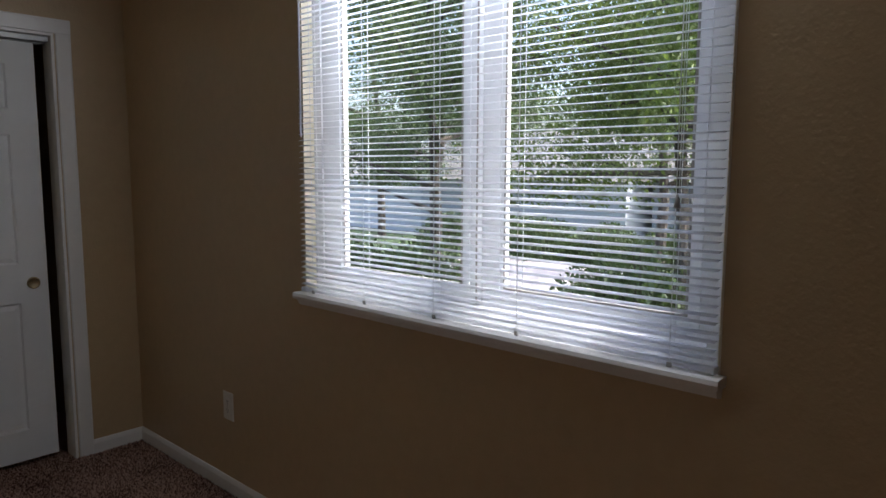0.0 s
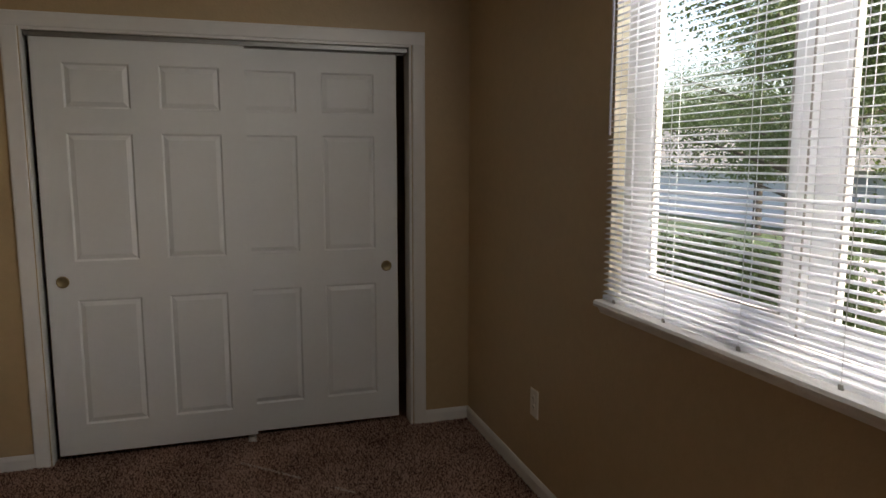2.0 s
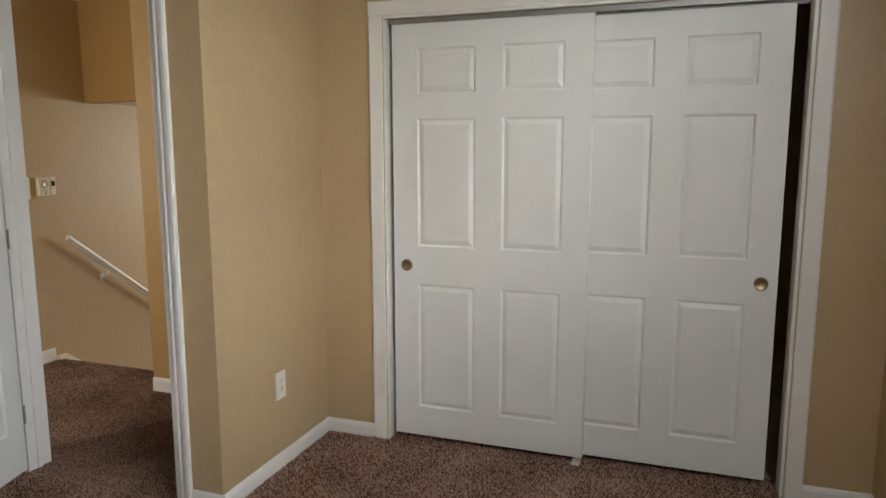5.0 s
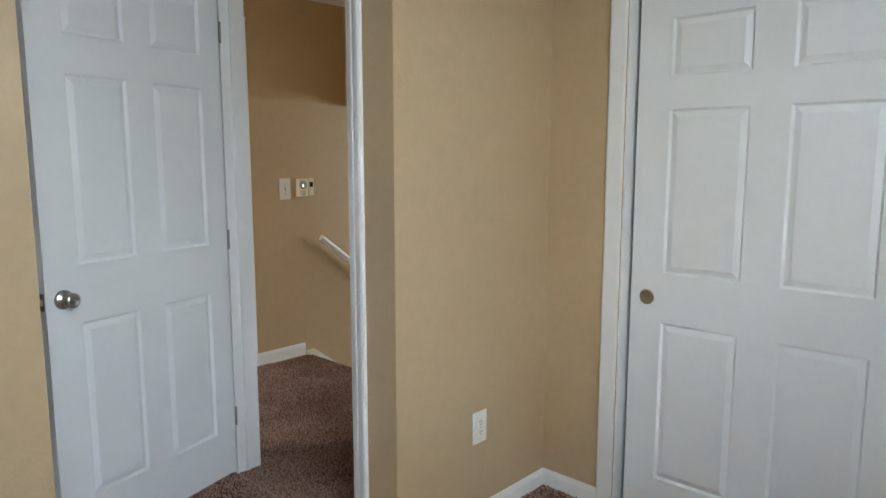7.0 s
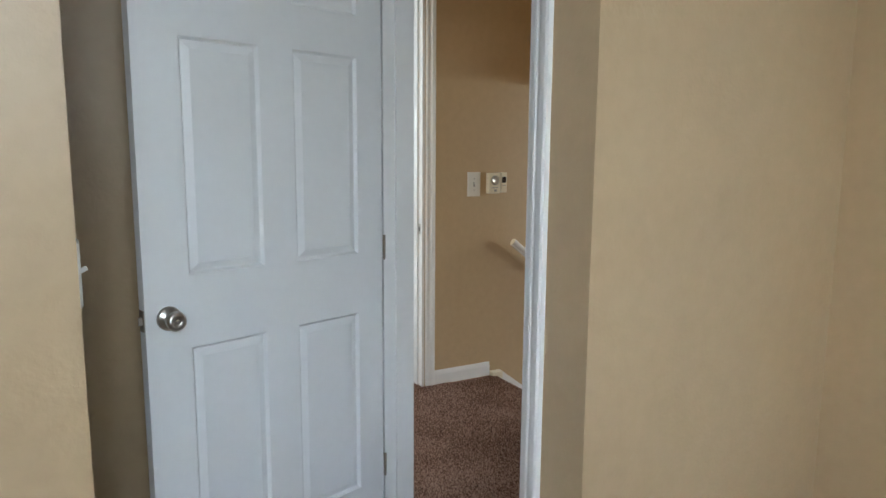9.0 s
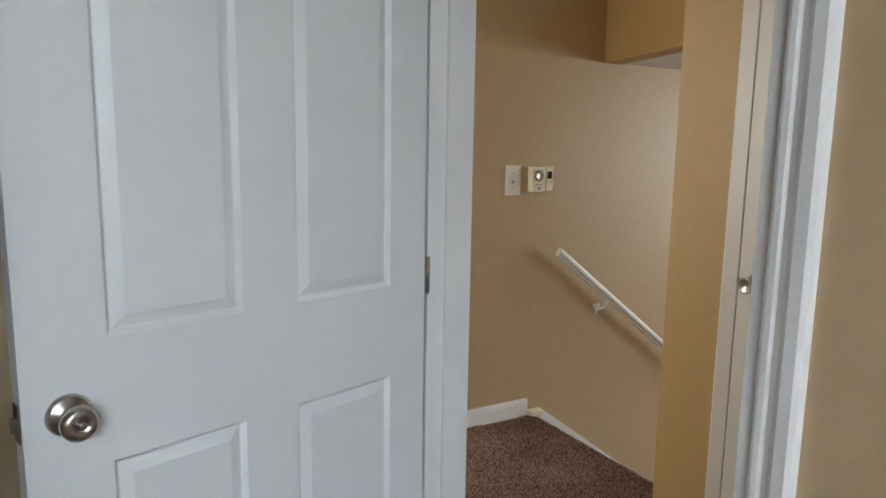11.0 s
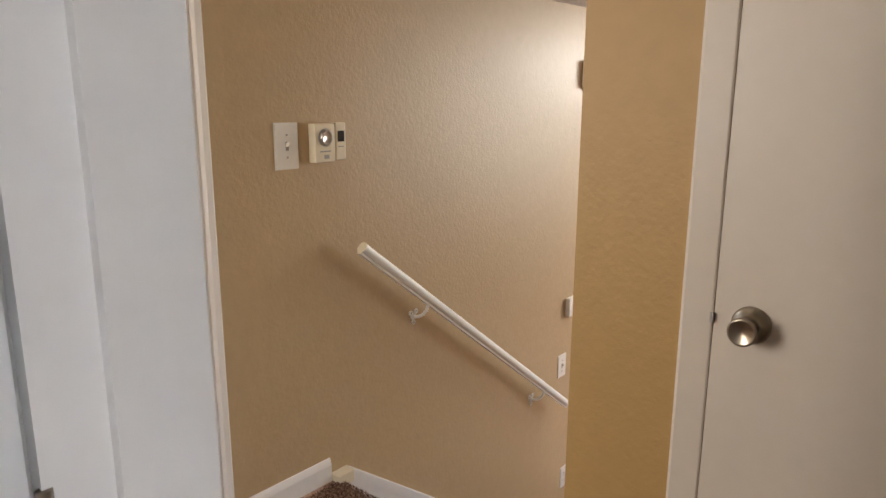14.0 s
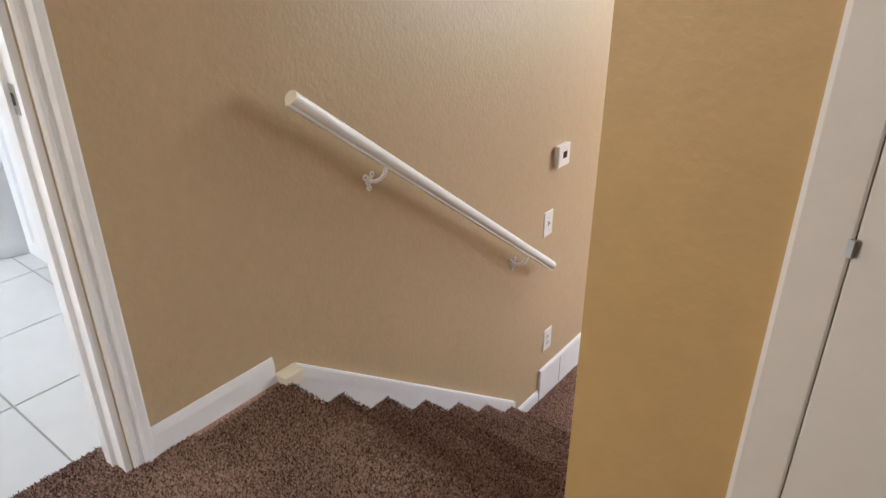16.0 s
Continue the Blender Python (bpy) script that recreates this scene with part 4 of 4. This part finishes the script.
def woods(x0, x1, y0, y1, z0, z1, n, seed):
    """Far dense foliage behind the houses."""
    r = np.random.RandomState(seed)
    cy = r.uniform(y0, y1, 60)
    top = r.uniform(0.65, 1.0, 60)
    k = r.randint(0, 60, n)
    c = np.stack([r.uniform(x0, x1, n), cy[k] + r.normal(0, 1.6, n), z0 + (z1 - z0) * top[k] * r.uniform(0, 1, n) ** 0.8], 1)
    u = r.normal(0, 1, (n, 3))
    u /= np.linalg.norm(u, axis=1)[:, None]
    v = np.cross(u, r.normal(0, 1, (n, 3)))
    v /= np.linalg.norm(v, axis=1)[:, None]
    s = r.uniform(0.09, 0.2, n)[:, None]
    pts = np.stack([c - u * s, c + v * s * 0.5, c + u * s, c - v * s * 0.5], 1).reshape(-1, 3)
    me = bpy.data.meshes.new("far_woods")
    me.from_pydata(pts.tolist(), [], np.arange(4 * n).reshape(-1, 4).tolist())
    me.materials.append(LEAF)
    return tagged(new("far_woods", me), "dense dark green trees behind the houses", "trees", kind="stuff")


woods(30, 37, -24, 48, GZ, 8, 50000, 9)


def bush(x, y, s, n, seed):
    r = random.Random(seed)
    bu = thing("bush", pose(x, y, GZ), "low leafy green shrub beside the concrete drive", "shrub", "shrubs outside the window")
    b = bmesh.new()
    for k in range(10):
        cyl(b, (0, 0, 0), (r.uniform(-.6, .6) * s, r.uniform(-.6, .6) * s, r.uniform(0.5, 1) * s), 0.02, 0.006, 5)
    part("stems", b, BARK, bu)
    verts, faces = [], []
    for k in range(n):
        d = Vector((r.gauss(0, 1), r.gauss(0, 1), r.gauss(0, 1))).normalized() * r.uniform(0.5, 1.05) * s
        c = Vector((d.x, d.y, abs(d.z) * 0.9 + 0.05))
        u = Vector((r.gauss(0, 1), r.gauss(0, 1), r.gauss(0, 1))).normalized()
        v = u.orthogonal().normalized()
        w_ = u.cross(v)
        e = r.uniform(0.03, 0.07)
        q = len(verts)
        verts += [c - v * e, c + w_ * e * 0.5, c + v * e, c - w_ * e * 0.5]
        faces.append((q, q + 1, q + 2, q + 3))
    me = bpy.data.meshes.new("foliage")
    me.from_pydata([tuple(p) for p in verts], [], faces)
    me.materials.append(LEAF)
    o = new("foliage", me)
    o.parent = bu


for k, (x, y, s) in enumerate([(9.6, 0.9, 1.5), (9.0, -0.4, 1.4), (10.6, 1.6, 1.1), (8.6, 6.2, 1.35), (9.6, 5.1, 1.3), (7.8, 7.5, 1.4), (17.0, 7.5, 1.2), (17.5, 5.8, 1.1), (18.0, 9.3, 1.2), (17.2, 3.8, 1.1), (17.0, 11.2, 1.2)]):
    bush(x, y, s, 5000, 20 + k)

# ---- carpet pile ----
def pile(name, tops, step, height, seed):
    """Short leaning tufts over rectangles (x0, x1, y0, y1, z)."""
    r = np.random.RandomState(seed)
    vs, fs = [], []
    base = 0
    for x0, x1, y0, y1, z in tops:
        nx, ny = max(1, int((x1 - x0) / step)), max(1, int((y1 - y0) / step))
        gx, gy = np.meshgrid(np.linspace(x0, x1, nx), np.linspace(y0, y1, ny))
        px = np.clip(gx.ravel() + r.uniform(-step, step, nx * ny) * 0.6, x0 + 0.003, x1 - 0.003)
        py = np.clip(gy.ravel() + r.uniform(-step, step, nx * ny) * 0.6, y0 + 0.003, y1 - 0.003)
        n = px.size
        a = r.uniform(0, 6.28, n)
        w = r.uniform(0.0028, 0.0048, n) * step / 0.008
        hgt = height * r.uniform(0.6, 1.15, n)
        lx, ly = r.normal(0, 0.5, n) * height, r.normal(0, 0.5, n) * height
        rows = []
        for k in range(3):
            rows.append(np.stack([px + w * np.cos(a + 2.094 * k), py + w * np.sin(a + 2.094 * k), np.full(n, z - 0.001)], 1))
        rows.append(np.stack([px + lx + w * 0.55 * np.cos(a), py + ly + w * 0.55 * np.sin(a), z + hgt], 1))
        rows.append(np.stack([px + lx - w * 0.55 * np.cos(a), py + ly - w * 0.55 * np.sin(a), z + hgt * 0.92], 1))
        vs.append(np.stack(rows, 1).reshape(-1, 3))
        i0 = base + 5 * np.arange(n)[:, None]
        for t in ((0, 1, 3), (1, 4, 3), (1, 2, 4), (2, 3, 4), (2, 0, 3)):
            fs.append(i0 + np.array(t)[None, :])
        base += 5 * n
    v, f = np.concatenate(vs), np.concatenate(fs)
    me = bpy.data.meshes.new(name)
    me.vertices.add(len(v))
    me.vertices.foreach_set("co", v.astype(np.float32).ravel())
    me.loops.add(len(f) * 3)
    me.loops.foreach_set("vertex_index", f.astype(np.int32).ravel())
    me.polygons.add(len(f))
    me.polygons.foreach_set("loop_start", np.arange(0, len(f) * 3, 3, dtype=np.int32))
    me.update()
    me.validate()
    me.materials.append(CARPET)
    return tagged(new(name, me), "brown frieze carpet pile", "carpet", kind="stuff")


treads = [(XT + 0.012, XG, NOSE + RUN * k - 0.022, NOSE + RUN * (k + 1) + 0.008, -RISE * (k + 1) - DROP) for k in range(STEPS - 1)]
noses = []
for k in range(STEPS):
    for i in range(6):
        a = radians(80 - 16 * i)
        yy, zz = NOSE + RUN * k - 0.018 + 0.034 * math.cos(a), -RISE * k - (DROP if k else 0) - 0.036 + 0.036 * math.sin(a)
        noses.append((XT + 0.012, XG, yy - 0.004, yy + 0.004, zz - 0.003))
pile("carpet_pile_hall", [(XT + 0.012, XA - T, YD + T, YG - 0.012, 0), (XT + 0.03, XG, YG - 0.012, NOSE + 0.008, 0), (DX0 + 0.02, DX1 - 0.02, YD, YD + T, 0), (XT, -1.54, -1.6, YD + T, 0),
                          (XT - 0.138, XT + 0.02, BY0 + 0.017, BY1 - 0.017, 0), (XT + 0.012, -1.4, YS + 0.03, 2.6, ZL)] + treads + noses, 0.0048, 0.0068, 1)
pile("carpet_pile_bedroom", [(XA + 0.012, XW - 0.012, -2.7, -0.012, 0), (CX0 + 0.02, CX1 - 0.02, -0.012, 0.16, 0), (-1.42, XA + 0.012, YR + 0.012, YD - 0.012, 0)], 0.0085, 0.009, 2)

# sliver of sun on the floor, put into pale tufts along two lines
SUN_STREAK = material("pale_sun_streak", (0.62, 0.52, 0.44), 0.95, vary=0.15, grain=200)
for a, b_ in (((0.898, -0.238), (1.155, -0.479)), ((1.294, -0.618), (1.37, -0.691))):
    bm = bmesh.new()
    r = random.Random(7)
    n = int(160 * math.dist(a, b_) / 0.3)
    for k in range(n):
        f = k / (n - 1)
        x, y = a[0] + (b_[0] - a[0]) * f + r.gauss(0, 0.0022), a[1] + (b_[1] - a[1]) * f + r.gauss(0, 0.0022)
        bmesh.ops.create_cone(bm, cap_ends=False, segments=3, radius1=0.0022, radius2=0.0008, depth=0.012, matrix=pose(x, y, 0.005, r.uniform(-40, 40), r.uniform(-40, 40), 0))
    tagged(part("carpet_sun_streak", bm, SUN_STREAK), "thin sliver of sunlight laid as pale tufts on the brown carpet", "carpet", kind="stuff")
